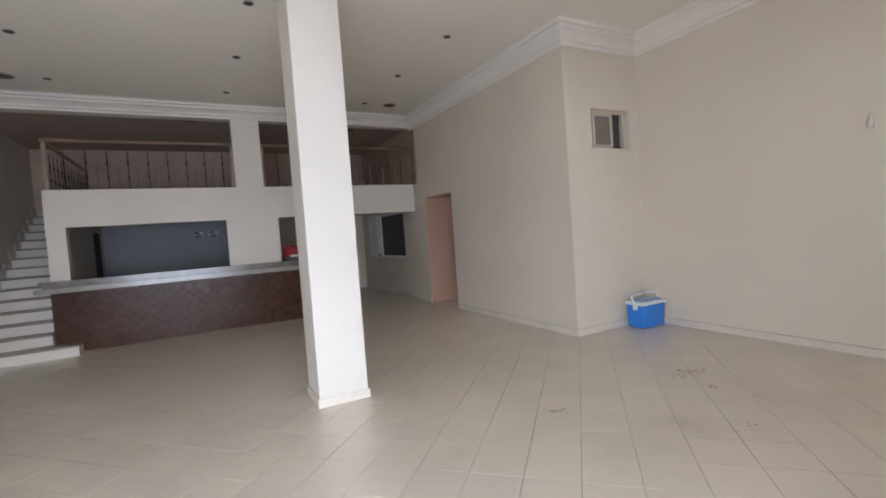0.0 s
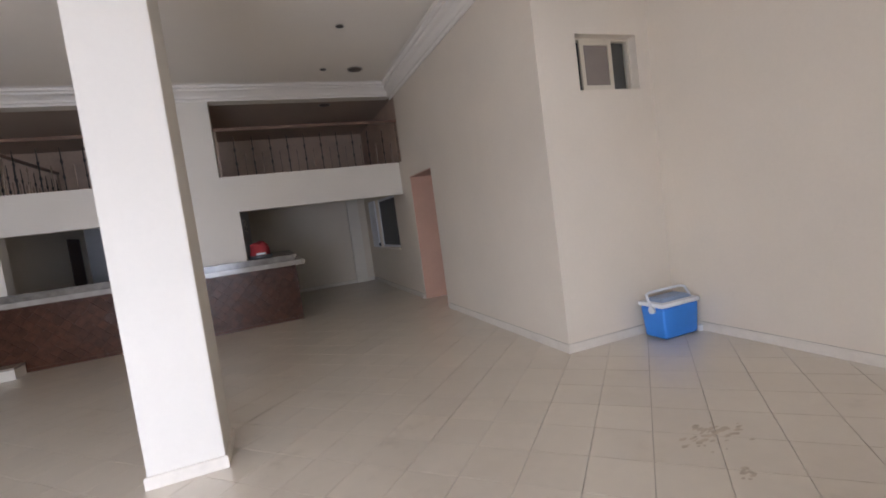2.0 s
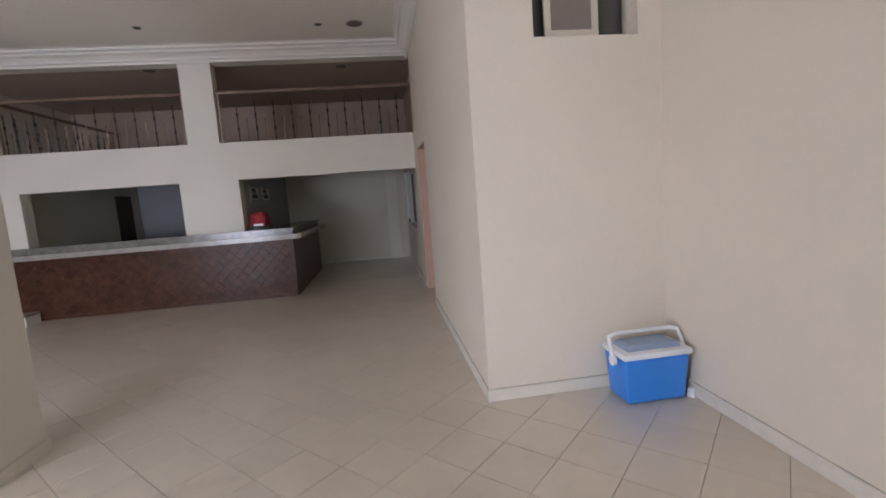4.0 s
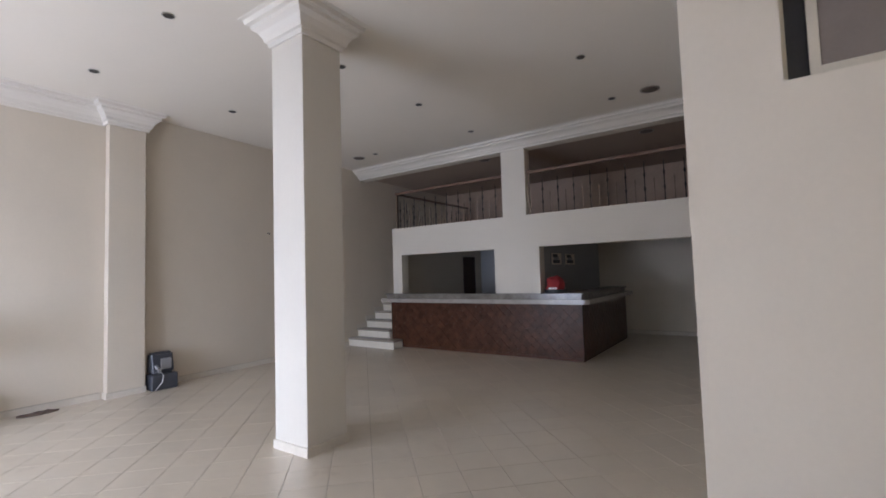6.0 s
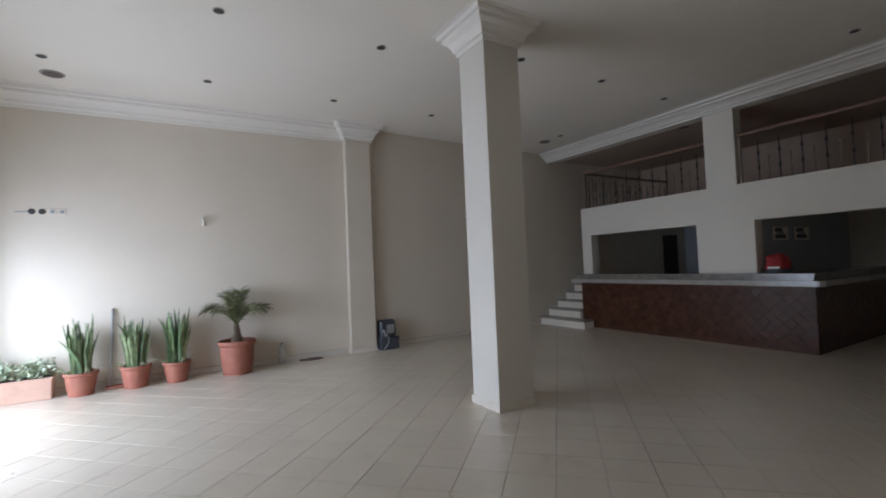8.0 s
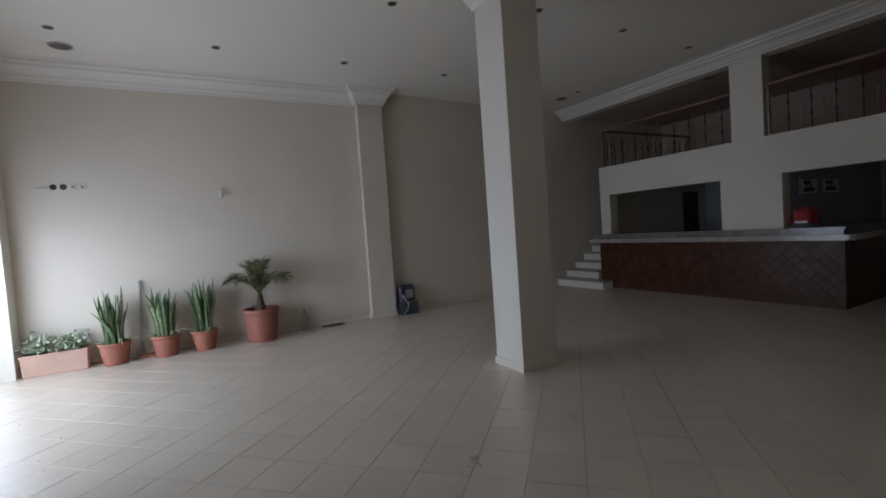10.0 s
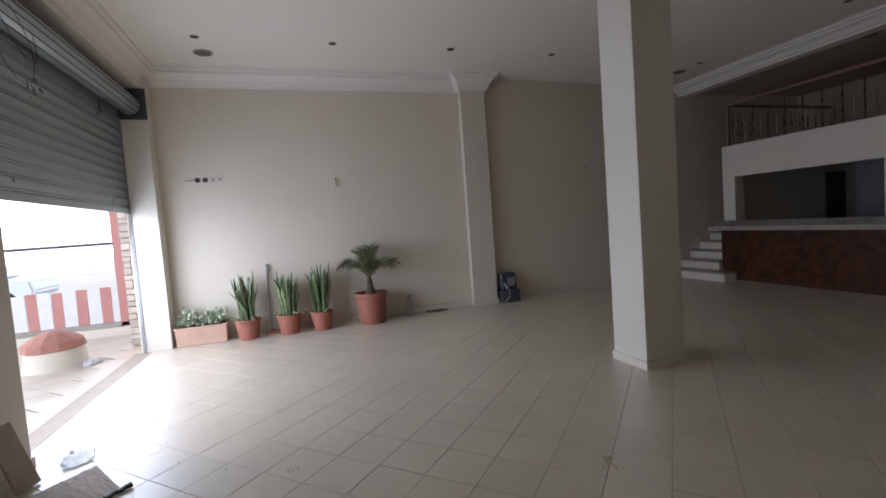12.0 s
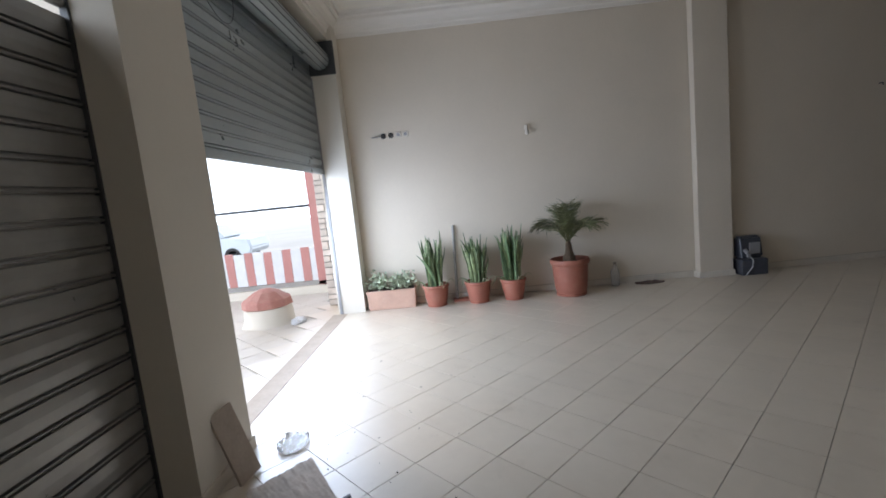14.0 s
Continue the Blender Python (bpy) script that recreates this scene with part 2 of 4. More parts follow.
# ---- building helpers ----
def box(bm, x0, x1, y0, y1, z0, z1, bevel=0.0):
    vs = [bm.verts.new((x, y, z)) for x in (x0, x1) for y in (y0, y1) for z in (z0, z1)]
    fs = [bm.faces.new([vs[i] for i in f]) for f in ((0, 1, 3, 2), (4, 6, 7, 5), (0, 4, 5, 1), (2, 3, 7, 6), (0, 2, 6, 4), (1, 5, 7, 3))]
    if bevel > 0:
        es = list({e for f in fs for e in f.edges})
        bmesh.ops.bevel(bm, geom=es, offset=bevel, segments=2, profile=0.5, affect="EDGES")
    return vs


def prism(bm, pts, z0, z1):
    lo, hi = [bm.verts.new((x, y, z0)) for x, y in pts], [bm.verts.new((x, y, z1)) for x, y in pts]
    bm.faces.new(lo[::-1]), bm.faces.new(hi)
    for i in range(len(pts)):
        j = (i + 1) % len(pts)
        bm.faces.new((lo[i], lo[j], hi[j], hi[i]))


def lathe(bm, profile, seg=32, cx=0.0, cy=0.0, cap=True):
    """Turn a profile of (radius, height) round the upright axis."""
    rings = []
    for r, z in profile:
        rings.append([bm.verts.new((cx + r * math.cos(2 * math.pi * k / seg), cy + r * math.sin(2 * math.pi * k / seg), z)) for k in range(seg)])
    for a, b in zip(rings, rings[1:]):
        for k in range(seg):
            bm.faces.new((a[k], a[(k + 1) % seg], b[(k + 1) % seg], b[k]))
    if cap:
        bm.faces.new(rings[0][::-1]), bm.faces.new(rings[-1])


def tube(bm, pts, r, seg=8, taper=None):
    pts = [Vector(p) for p in pts]
    rings = []
    for i, p in enumerate(pts):
        d = (pts[min(i + 1, len(pts) - 1)] - pts[max(i - 1, 0)]).normalized()
        u = d.orthogonal().normalized() if abs(d.z) > 0.99 else d.cross(Vector((0, 0, 1))).normalized()
        v = d.cross(u).normalized()
        rr = r if taper is None else r + (taper - r) * i / (len(pts) - 1)
        rings.append([bm.verts.new(p + (u * math.cos(2 * math.pi * k / seg) + v * math.sin(2 * math.pi * k / seg)) * rr) for k in range(seg)])
    for a, b in zip(rings, rings[1:]):
        for k in range(seg):
            bm.faces.new((a[k], a[(k + 1) % seg], b[(k + 1) % seg], b[k]))
    bm.faces.new(rings[0][::-1]), bm.faces.new(rings[-1])


def sweep(bm, path, profile, closed=False):
    """Carry a profile of (out, height) along a level path of (x, y); out is to the left of the way."""
    n = len(path)
    rings = []
    for i in range(n):
        p = Vector(path[i])
        a = Vector(path[i - 1]) if (closed or i > 0) else None
        b = Vector(path[(i + 1) % n]) if (closed or i < n - 1) else None
        d0 = (p - a).normalized() if a is not None else (b - p).normalized()
        d1 = (b - p).normalized() if b is not None else d0
        n0, n1 = Vector((-d0.y, d0.x)), Vector((-d1.y, d1.x))
        m = (n0 + n1).normalized()
        m = m / max(0.2, m.dot(n0))
        rings.append([bm.verts.new((p.x + m.x * o, p.y + m.y * o, z)) for o, z in profile])
    k = len(profile)
    pairs = list(zip(rings, rings[1:])) + ([(rings[-1], rings[0])] if closed else [])
    for a, b in pairs:
        for j in range(k):
            bm.faces.new((a[j], b[j], b[(j + 1) % k], a[(j + 1) % k]))
    if not closed:
        bm.faces.new(rings[0]), bm.faces.new(rings[-1][::-1])


def mesh_of(name, bm, mat, smooth=False):
    bmesh.ops.recalc_face_normals(bm, faces=bm.faces[:])
    me = bpy.data.meshes.new(name)
    bm.to_mesh(me)
    bm.free()
    for m in (mat if isinstance(mat, (list, tuple)) else [mat]):
        me.materials.append(m)
    if smooth:
        for p in me.polygons:
            p.use_smooth = True
        me.set_sharp_from_angle(angle=radians(40))
    return me


def part(name, bm, mat, parent, label="", smooth=False):
    ob = new(name, mesh_of(name, bm, mat, smooth))
    ob.parent = parent
    return tagged(ob, label) if label else ob


def single(name, bm, mat, label, category, at=(0, 0, 0), group="", kind="", smooth=False, rz=0):
    ob = new(name, mesh_of(name, bm, mat, smooth))
    ob.matrix_basis = pose(*at, 0, 0, rz)
    return tagged(ob, label, category, group, kind)


def thing(name, label, category, at=(0, 0, 0), rz=0, group="", kind=""):
    ob = new(name)
    ob.empty_display_size = 0.1
    ob.matrix_basis = pose(*at, 0, 0, rz)
    return tagged(ob, label, category, group, kind)


def setting(name, bm, mat, label, category, smooth=False):
    return single(name, bm, mat, label, category, kind="structure", smooth=smooth)


def boxes(*rows):
    bm = bmesh.new()
    for r in rows:
        box(bm, *r)
    return bm


# ---- plan ----
H = 3.845            # ceiling
WX, EX = -3.50, 4.57  # west and east walls
BX, BY = 3.275, 0.28   # corner of the block
MY = 4.845             # front of the mezzanine wall
BACK = 8.40
FY = -4.60            # inner face of the facade piers
SY = -4.95            # plane of the shutters
WN = -3.74            # west wall beside the stairs
COL = 0.456

# ---- large structure ----
def pierced(axis, d0, d1, u0, u1, z0, z1, holes):
    """A wall from d0 to d1 thick along x or y, with rectangular holes (u0, u1, z0, z1) through it, as one shell."""
    us = sorted({u0, u1, *[h[0] for h in holes], *[h[1] for h in holes]})
    zs = sorted({z0, z1, *[h[2] for h in holes], *[h[3] for h in holes]})
    us, zs = [u for u in us if u0 <= u <= u1], [z for z in zs if z0 <= z <= z1]
    bm, cache = bmesh.new(), {}

    def v(u, d, z):
        key = (u, d, z)
        if key not in cache:
            cache[key] = bm.verts.new((u, d, z) if axis == "x" else (d, u, z))
        return cache[key]

    def solid(i, j):
        if not (0 <= i < len(us) - 1 and 0 <= j < len(zs) - 1):
            return False
        u, z = (us[i] + us[i + 1]) / 2, (zs[j] + zs[j + 1]) / 2
        return not any(h[0] < u < h[1] and h[2] < z < h[3] for h in holes)

    for i in range(len(us) - 1):
        for j in range(len(zs) - 1):
            if not solid(i, j):
                continue
            a, b, c, e = us[i], us[i + 1], zs[j], zs[j + 1]
            bm.faces.new((v(a, d0, c), v(b, d0, c), v(b, d0, e), v(a, d0, e)))
            bm.faces.new((v(a, d1, c), v(a, d1, e), v(b, d1, e), v(b, d1, c)))
            if not solid(i - 1, j):
                bm.faces.new((v(a, d0, c), v(a, d0, e), v(a, d1, e), v(a, d1, c)))
            if not solid(i + 1, j):
                bm.faces.new((v(b, d0, c), v(b, d1, c), v(b, d1, e), v(b, d0, e)))
            if not solid(i, j - 1):
                bm.faces.new((v(a, d0, c), v(a, d1, c), v(b, d1, c), v(b, d0, c)))
            if not solid(i, j + 1):
                bm.faces.new((v(a, d0, e), v(b, d0, e), v(b, d1, e), v(a, d1, e)))
    return bm


setting("ground", boxes((-120, 120, -160, 60, -0.50, -0.30)), DUST, "pale dusty ground outside the shop front", "ground")
setting("floor_slab", boxes((-4.2, 4.9, -4.98, 9.0, -0.25, -0.010)), GROUT, "dark grout bed under the floor tiles", "floor")
setting("ceiling", boxes((-4.2, 4.9, -5.25, MY + 0.22, H, H + 0.2)), CEIL, "flat white painted ceiling with recessed lamps", "ceiling")
setting("ceiling_mezzanine", boxes((-4.2, 4.9, MY + 0.22, 9.0, 3.72, H + 0.2)), MEZZCEIL, "brownish ceiling over the mezzanine, darkened to stand in for shade", "ceiling")

bm = bmesh.new()
prism(bm, [(WX, FY), (WX, 0.33), (WN, MY), (WN, 9.0), (WN - 0.3, 9.0), (WN - 0.3, FY)][::-1], -0.01, H)
setting("wall_west", bm, WALL, "plain cream painted side wall", "wall")
setting("wall_east", boxes((EX, EX + 0.25, FY, BY, -0.01, H)), WALL, "plain cream painted side wall", "wall")
WIN = (3.708, 4.41, 2.352, 2.855)
setting("wall_block_south", pierced("x", BY, BY + 0.2, BX, EX + 0.25, -0.01, H, [WIN]), WALL, "cream painted wall with a small high window", "wall")
DOOR = (3.25, 4.31, -0.01, 2.135)
SW = (5.50, 7.12, 0.875, 1.95)
BT, BB, BO = 2.462, 1.893, 3.65  # top and foot of the mezzanine band, head of its openings
setting("wall_block_west", pierced("y", BX, BX + 0.2, BY + 0.2, BACK, -0.01, H, [DOOR, SW, (4.64, 8.30, BT, H - 0.122)]), WALL, "cream painted wall with a doorway and a dark window", "wall")
setting("wall_store_east", boxes((EX, EX + 0.25, BY + 0.2, BACK, -0.01, H)), WALL, "plain wall of the closed store room", "wall")
setting("wall_north", pierced("x", BACK, BACK + 0.25, WN, EX + 0.25, -0.01, H, []), WALL, "plain back wall in deep shade", "wall")

# mezzanine front wall: two serving openings below, two balcony openings above
LP, OL, OR, PR = -2.805, -2.567, -0.357, 0.51
setting("wall_mezzanine", pierced("x", MY, MY + 0.22, LP, BX, -0.01, H, [(OL, OR, -0.01, BB), (PR, BX, -0.01, BB), (LP, -0.154, BT, BO), (0.303, BX, BT, BO)]),
        WHITE, "white painted wall band and posts of the mezzanine", "wall")
# dark panel in place of the unlit doorway in the stair wall
setting("door_2", boxes((LP + 0.121, LP + 0.135, 7.45, 8.03, 0.0, 1.90)), BARJOINT, "dark panel standing in for the unlit kitchen doorway", "door")
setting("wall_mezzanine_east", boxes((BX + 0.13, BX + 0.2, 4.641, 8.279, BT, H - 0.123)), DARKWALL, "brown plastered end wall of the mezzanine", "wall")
setting("beam_stair", boxes((WN, LP, MY, MY + 0.22, BO, H)), WHITE, "white beam over the stair", "beam")
setting("mezzanine_floor", boxes((LP, EX, MY + 0.22, BACK, 2.25, 2.45)), WALL, "concrete mezzanine floor slab", "floor")
setting("wall_stair", boxes((LP, LP + 0.12, MY + 0.22, BACK, -0.01, 2.249)), WALL, "cream wall beside the stair flight", "wall")
setting("wall_kitchen", boxes((0.40, PR, MY + 0.22, BACK, -0.01, 2.249)), GREYPAINT, "grey painted partition behind the bar", "wall")
setting("wall_kitchen_back", pierced("x", BACK - 0.02, BACK - 0.002, LP + 0.122, 0.398, 0.0, 2.248, []), GREYPAINT, "blue grey painted back wall of the kitchen", "wall")
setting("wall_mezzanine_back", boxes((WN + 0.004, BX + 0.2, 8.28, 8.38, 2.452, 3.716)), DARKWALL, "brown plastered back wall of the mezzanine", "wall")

# facade
PX0, PX1 = -0.02, 0.545
PY = -4.68  # inner face of the middle pier
setting("pier_west", boxes((WN - 0.3, -3.23, -4.96, FY, -0.01, H)), WHITE, "cream painted pier beside the open shutter", "pier")
setting("pier_middle", boxes((PX0, PX1, -5.2, PY, -0.01, H)), WHITE, "cream painted pier between the two shutters", "pier")
setting("pier_east", boxes((4.2, EX + 0.25, -5.2, FY, -0.01, H)), WHITE, "cream painted pier in the corner", "pier")
setting("lintel_west", boxes((-3.23, PX0, -5.2, -4.99, 3.12, H), (-3.23, PX0, -4.99, -4.66, 3.50, H)), WHITE, "painted lintel over the half open shutter", "lintel")
setting("lintel_east", boxes((PX1, 4.2, -5.2, -4.94, 3.12, H), (PX1, 4.2, -4.94, -4.66, 3.50, H)), WHITE, "painted lintel over the closed shutter", "lintel")

# ---- mouldings and skirting ----
CORNICE = [(0, 3.585), (0.018, 3.585), (0.024, 3.625), (0.045, 3.635), (0.055, 3.675), (0.085, 3.72), (0.125, 3.75), (0.130, 3.785), (0.165, 3.793), (0.175, 3.835), (0.21, 3.84), (0.21, H), (0, H)]
PIL = (WX, -3.352, -0.126, 0.335)  # x of wall and face, y of both sides
bm = bmesh.new()
sweep(bm, [(WX, PIL[3]), (PIL[1], PIL[3]), (PIL[1], PIL[2]), (WX, PIL[2]), (WX, -4.66)], CORNICE)
setting("cornice_west", bm, MOULD, "white stepped gypsum cornice along the side wall", "cornice")
bm = bmesh.new()
sweep(bm, [(WX, -4.66), (EX, -4.66), (EX, BY), (BX, BY), (BX, MY)], CORNICE)
setting("cornice_east", bm, MOULD, "white stepped gypsum cornice along the walls", "cornice")
bm = bmesh.new()
sweep(bm, [(BX, MY), (WN, MY)], [(o * 1.38, H - (H - z) * 0.76) for o, z in CORNICE])
setting("cornice_mezzanine", bm, MOULD, "white stepped gypsum cornice over the mezzanine", "cornice")

SKIRTING = [(0, 0), (0.014, 0), (0.014, 0.072), (0.009, 0.078), (0, 0.078)]
for name, path in (
    ("baseboard_west", [(WN + 0.02, 4.38), (WX, 0.34)]),
    ("baseboard_west_front", [(WX, PIL[2] - 0.02), (WX, FY)]),
    ("baseboard_east", [(EX, FY), (EX, BY), (BX, BY), (BX, DOOR[0] - 0.06)]),
    ("baseboard_passage", [(BX, DOOR[1] + 0.06), (BX, BACK), (PR, BACK)]),
):
    bm = bmesh.new()
    sweep(bm, path, SKIRTING)
    setting(name, bm, SKIRT, "cream ceramic skirting along the wall foot", "baseboard")
    bm = bmesh.new()
    sweep(bm, path, [(0, 0.0785), (0.007, 0.0785), (0.007, 0.083), (0, 0.084)])
    setting("trim_" + name[10:], bm, JOINT, "thin dusty joint on top of the skirting", "trim")


def square_post(name, x0, x1, y0, y1, label, category, capital, paint):
    """An upright of four faces with slightly softened edges, a tiled foot and a moulded head."""
    t = thing(name, label, category, (x0, y0, 0))
    w, d = x1 - x0, y1 - y0
    bm = bmesh.new()
    box(bm, 0.012, w - 0.012, 0.012, d - 0.012, 0, H, 0.006)
    part("shaft", bm, paint, t)
    bm = bmesh.new()
    sweep(bm, [(0.012, 0.012), (0.012, d - 0.012), (w - 0.012, d - 0.012), (w - 0.012, 0.012)], SKIRTING, closed=True)
    part("foot_trim", bm, SKIRT, t, "cream ceramic foot trim")
    if capital:
        bm = bmesh.new()
        sweep(bm, [(0.012, 0.012), (0.012, d - 0.012), (w - 0.012, d - 0.012), (w - 0.012, 0.012)], CORNICE, closed=True)
        part("capital", bm, MOULD, t, "white moulded gypsum capital")
    return t


bm = bmesh.new()
sweep(bm, [(PX0, -4.995), (PX0, PY), (PX1, PY), (PX1, -4.95)], SKIRTING)
setting("baseboard_pier", bm, SKIRT, "cream ceramic skirting round the pier foot", "baseboard")
square_post("column", 0, COL, 0, COL, "square white painted column with a moulded capital", "column", True, POSTPAINT)
square_post("pilaster", PIL[0] + 0.002, PIL[1], PIL[2], PIL[3], "cream painted pilaster standing against the side wall", "pilaster", False, WALL)

# ---- stair and mezzanine ----
stair = thing("staircase", "cream marble stair flight with darker treads along the wall", "stairs", (WN, 4.40, 0))
RISE, GO = 0.165, 0.28
for k in range(14):
    x1 = (-2.46 if k == 0 else LP - 0.004) - WN
    y0 = k * GO
    bm = bmesh.new()
    box(bm, 0.012, x1, y0, y0 + GO, max(0, (k - 3) * RISE), (k + 1) * RISE - 0.03)
    step = part("riser", bm, STAIR, stair)
    bm = bmesh.new()
    box(bm, 0.012, x1 + (0.012 if k == 0 else 0), y0 - 0.022, y0 + GO, (k + 1) * RISE - 0.03, (k + 1) * RISE, 0.005)
    part("tread", bm, TREAD, stair, "polished stone tread darkened to stand in for shade")
    bm = bmesh.new()
    box(bm, -0.002, 0.012, y0 - 0.03, y0 + GO - 0.03, (k + 1) * RISE, (k + 1) * RISE + 0.09)
    part("skirting_tile", bm, SKIRT, stair)


def baluster_mesh():
    """Slim iron bar with two forged knobs and a pointed tip."""
    bm = bmesh.new()
    lathe(bm, [(0.008, 0), (0.008, 0.17), (0.016, 0.195), (0.018, 0.215), (0.008, 0.24), (0.008, 0.39), (0.016, 0.415), (0.018, 0.435), (0.008, 0.46), (0.008, 0.585), (0.003, 0.635)], 8)
    return mesh_of("baluster", bm, IRON, True)


def stub_mesh():
    bm = bmesh.new()
    lathe(bm, [(0.008, 0), (0.008, 0.30), (0.013, 0.325), (0.012, 0.345), (0.003, 0.385)], 8)
    return mesh_of("short_baluster", bm, BRONZE, True)


BAL, STUB = baluster_mesh(), stub_mesh()


def railing(at, rz, length, label, count, first, step, bars=None):
    """A level railing: handrail, thin bar below it, tall dark bars and short pale ones between them."""
    t = thing("balcony_railing", label, "railing", at, rz, group="mezzanine railings")
    bm = bmesh.new()
    box(bm, 0, length, -0.03, 0.03, 0.735, 0.785, 0.012)
    part("handrail", bm, WOODRAIL, t, "varnished reddish wooden handrail")
    bm = bmesh.new()
    box(bm, 0, length, -0.010, 0.010, 0, 0.012)
    part("foot_bar", bm, BRONZE, t)
    for k in range(count):
        b = new("baluster", bars or BAL)
        b.parent = t
        b.matrix_basis = pose(first + step * k, 0, 0.0)
        if first + step * (k + 0.5) < length:
            b = new("short_baluster", STUB)
            b.parent = t
            b.matrix_basis = pose(first + step * (k + 0.5), 0, 0.0)
    for x in (0.03, length - 0.03):
        bm = bmesh.new()
        box(bm, x - 0.014, x + 0.014, -0.014, 0.014, 0, 0.735)
        part("end_post", bm, BRONZE, t)
    return t


railing((0.305, MY + 0.085, BT), 0, BX + 0.08 - 0.305, "black wrought iron balcony railing with wooden handrail", 11, 0.282, 0.274)
railing((LP + 0.04, MY + 0.085, BT), 0, -0.156 - LP - 0.04, "black wrought iron balcony railing with wooden handrail beside the stair", 9, 0.237, 0.274)
railing((LP + 0.03, MY + 0.13, BT), 90, 2.95, "iron railing with wooden handrail along the open stairwell", 13, 0.12, 0.225)

# ---- bar ----
BL, BR, BF = -2.80, 1.235, 4.755
bar = thing("bar_counter", "dark brown glazed diamond tiled bar with corner return", "bar counter", (BL, BF, 0))
bm = bmesh.new()
box(bm, 0, BR - BL, 0, 0.085, 0, 0.92)
part("front_panel", bm, BARJOINT, bar)
bm = bmesh.new()
box(bm, BR - BL - 0.11, BR - BL, 0.087, 2.9, 0, 0.92)
part("side_panel", bm, BARJOINT, bar)
bm = bmesh.new()
box(bm, 0.03, BR - BL, -0.012, -0.001, 0.0, 0.05)
part("plinth", bm, BARREST, bar)
DIAG = 0.17


def diamond(bm, cx, cz, face, hw, x0, x1, z0, z1):
    """One raised diamond tile with a bevelled rim, cut off by the panel's edges."""
    def clip(r):
        poly = [(cx, cz - r), (cx + r, cz), (cx, cz + r), (cx - r, cz)]
        for ax, lim, sg in ((0, x0, 1), (0, x1, -1), (1, z0, 1), (1, z1, -1)):
            out = []
            for i in range(len(poly)):
                p, q = poly[i], poly[(i + 1) % len(poly)]
                dp, dq = sg * (p[ax] - lim), sg * (q[ax] - lim)
                if dp >= 0:
                    out.append(p)
                if (dp > 0 > dq) or (dp < 0 < dq):
                    f = dp / (dp - dq)
                    out.append((p[0] + (q[0] - p[0]) * f, p[1] + (q[1] - p[1]) * f))
            poly = out
            if len(poly) < 3:
                return []
        return poly
    poly = clip(hw)
    if len(poly) < 3:
        return False
    mx, mz = sum(p[0] for p in poly) / len(poly), sum(p[1] for p in poly) / len(poly)
    tilt = [random.uniform(-0.022, 0.022), random.uniform(-0.022, 0.022)]
    lo = [bm.verts.new(face(x, z, 0.0005)) for x, z in poly]
    hi = [bm.verts.new(face(mx + (x - mx) * 0.965, mz + (z - mz) * 0.965, 0.0035 + tilt[0] * (x - mx) + tilt[1] * (z - mz))) for x, z in poly]
    bm.faces.new(hi)
    for i in range(len(poly)):
        j = (i + 1) % len(poly)
        bm.faces.new((lo[i], lo[j], hi[j], hi[i]))
    return True


for r in range(int(0.92 / (DIAG / 2)) + 2):
    for c in range(int((BR - BL) / DIAG) + 2):
        cx, cz = c * DIAG + (r % 2) * DIAG / 2, 0.05 + r * DIAG / 2
        bm = bmesh.new()
        if diamond(bm, cx, cz, lambda x, z, d: (x, -d, z), DIAG / 2 - 0.0014, 0.02, BR - BL, 0.05, 0.915):
            part("tile", bm, BARTILE, bar)
        else:
            bm.free()
bm = bmesh.new()
for r in range(int(0.92 / (DIAG / 2)) + 2):
    for c in range(int(2.9 / DIAG) + 2):
        diamond(bm, c * DIAG + (r % 2) * DIAG / 2, 0.05 + r * DIAG / 2, lambda y, z, d: (BR - BL + d, y, z), DIAG / 2 - 0.0018, 0.0, 2.9, 0.02, 0.915)
tagged(part("side_tiles", bm, BARREST, bar), kind="stuff")

top = thing("bar_worktop", "grey polished marble worktop in two layers on the bar", "worktop", (BL, BF, 0.92))
L = BR - BL
bm = bmesh.new()
prism(bm, [(-0.16, -0.15), (L + 0.09, -0.15), (L + 0.15, -0.09), (L + 0.15, 2.95), (L - 0.45, 2.95), (L - 0.45, 0.086), (-0.16, 0.086)], 0, 0.075)
bmesh.ops.bevel(bm, geom=bm.edges[:], offset=0.01, segments=2, affect="EDGES")
part("lower_slab", bm, LITMARBLE, top, "polished marble slab lightened to stand in for its reflection")
bm = bmesh.new()
prism(bm, [(-0.12, -0.075), (L + 0.04, -0.075), (L + 0.04, 2.9), (L - 0.40, 2.9), (L - 0.40, 0.086), (-0.12, 0.086)], 0.142, 0.172)
bmesh.ops.bevel(bm, geom=bm.edges[:], offset=0.008, segments=2, affect="EDGES")
part("upper_slab", bm, MARBLE, top)
bm = bmesh.new()
prism(bm, [(-0.08, -0.045), (L + 0.01, -0.045), (L + 0.01, 2.87), (L - 0.37, 2.87), (L - 0.37, 0.086), (-0.08, 0.086)], 0.0755, 0.1415)
part("riser", bm, MARBLE, top, "grey marble riser between the slabs")
bm = bmesh.new()
box(bm, OL - BL + 0.003, OR - BL - 0.003, 0.088, 0.45, 0.0, 0.09, 0.006)
part("serving_shelf", bm, MARBLE, top)
bm = bmesh.new()
box(bm, PR - BL + 0.003, L - 0.405, 0.088, 0.45, 0.03, 0.171, 0.006)
part("corner_shelf", bm, MARBLE, top)

# red cap shaped bag on the bar
bag = thing("red_bag", "crumpled red cloth bag on a dark tray on the bar", "bag", (0.72, 4.99, 1.0925))
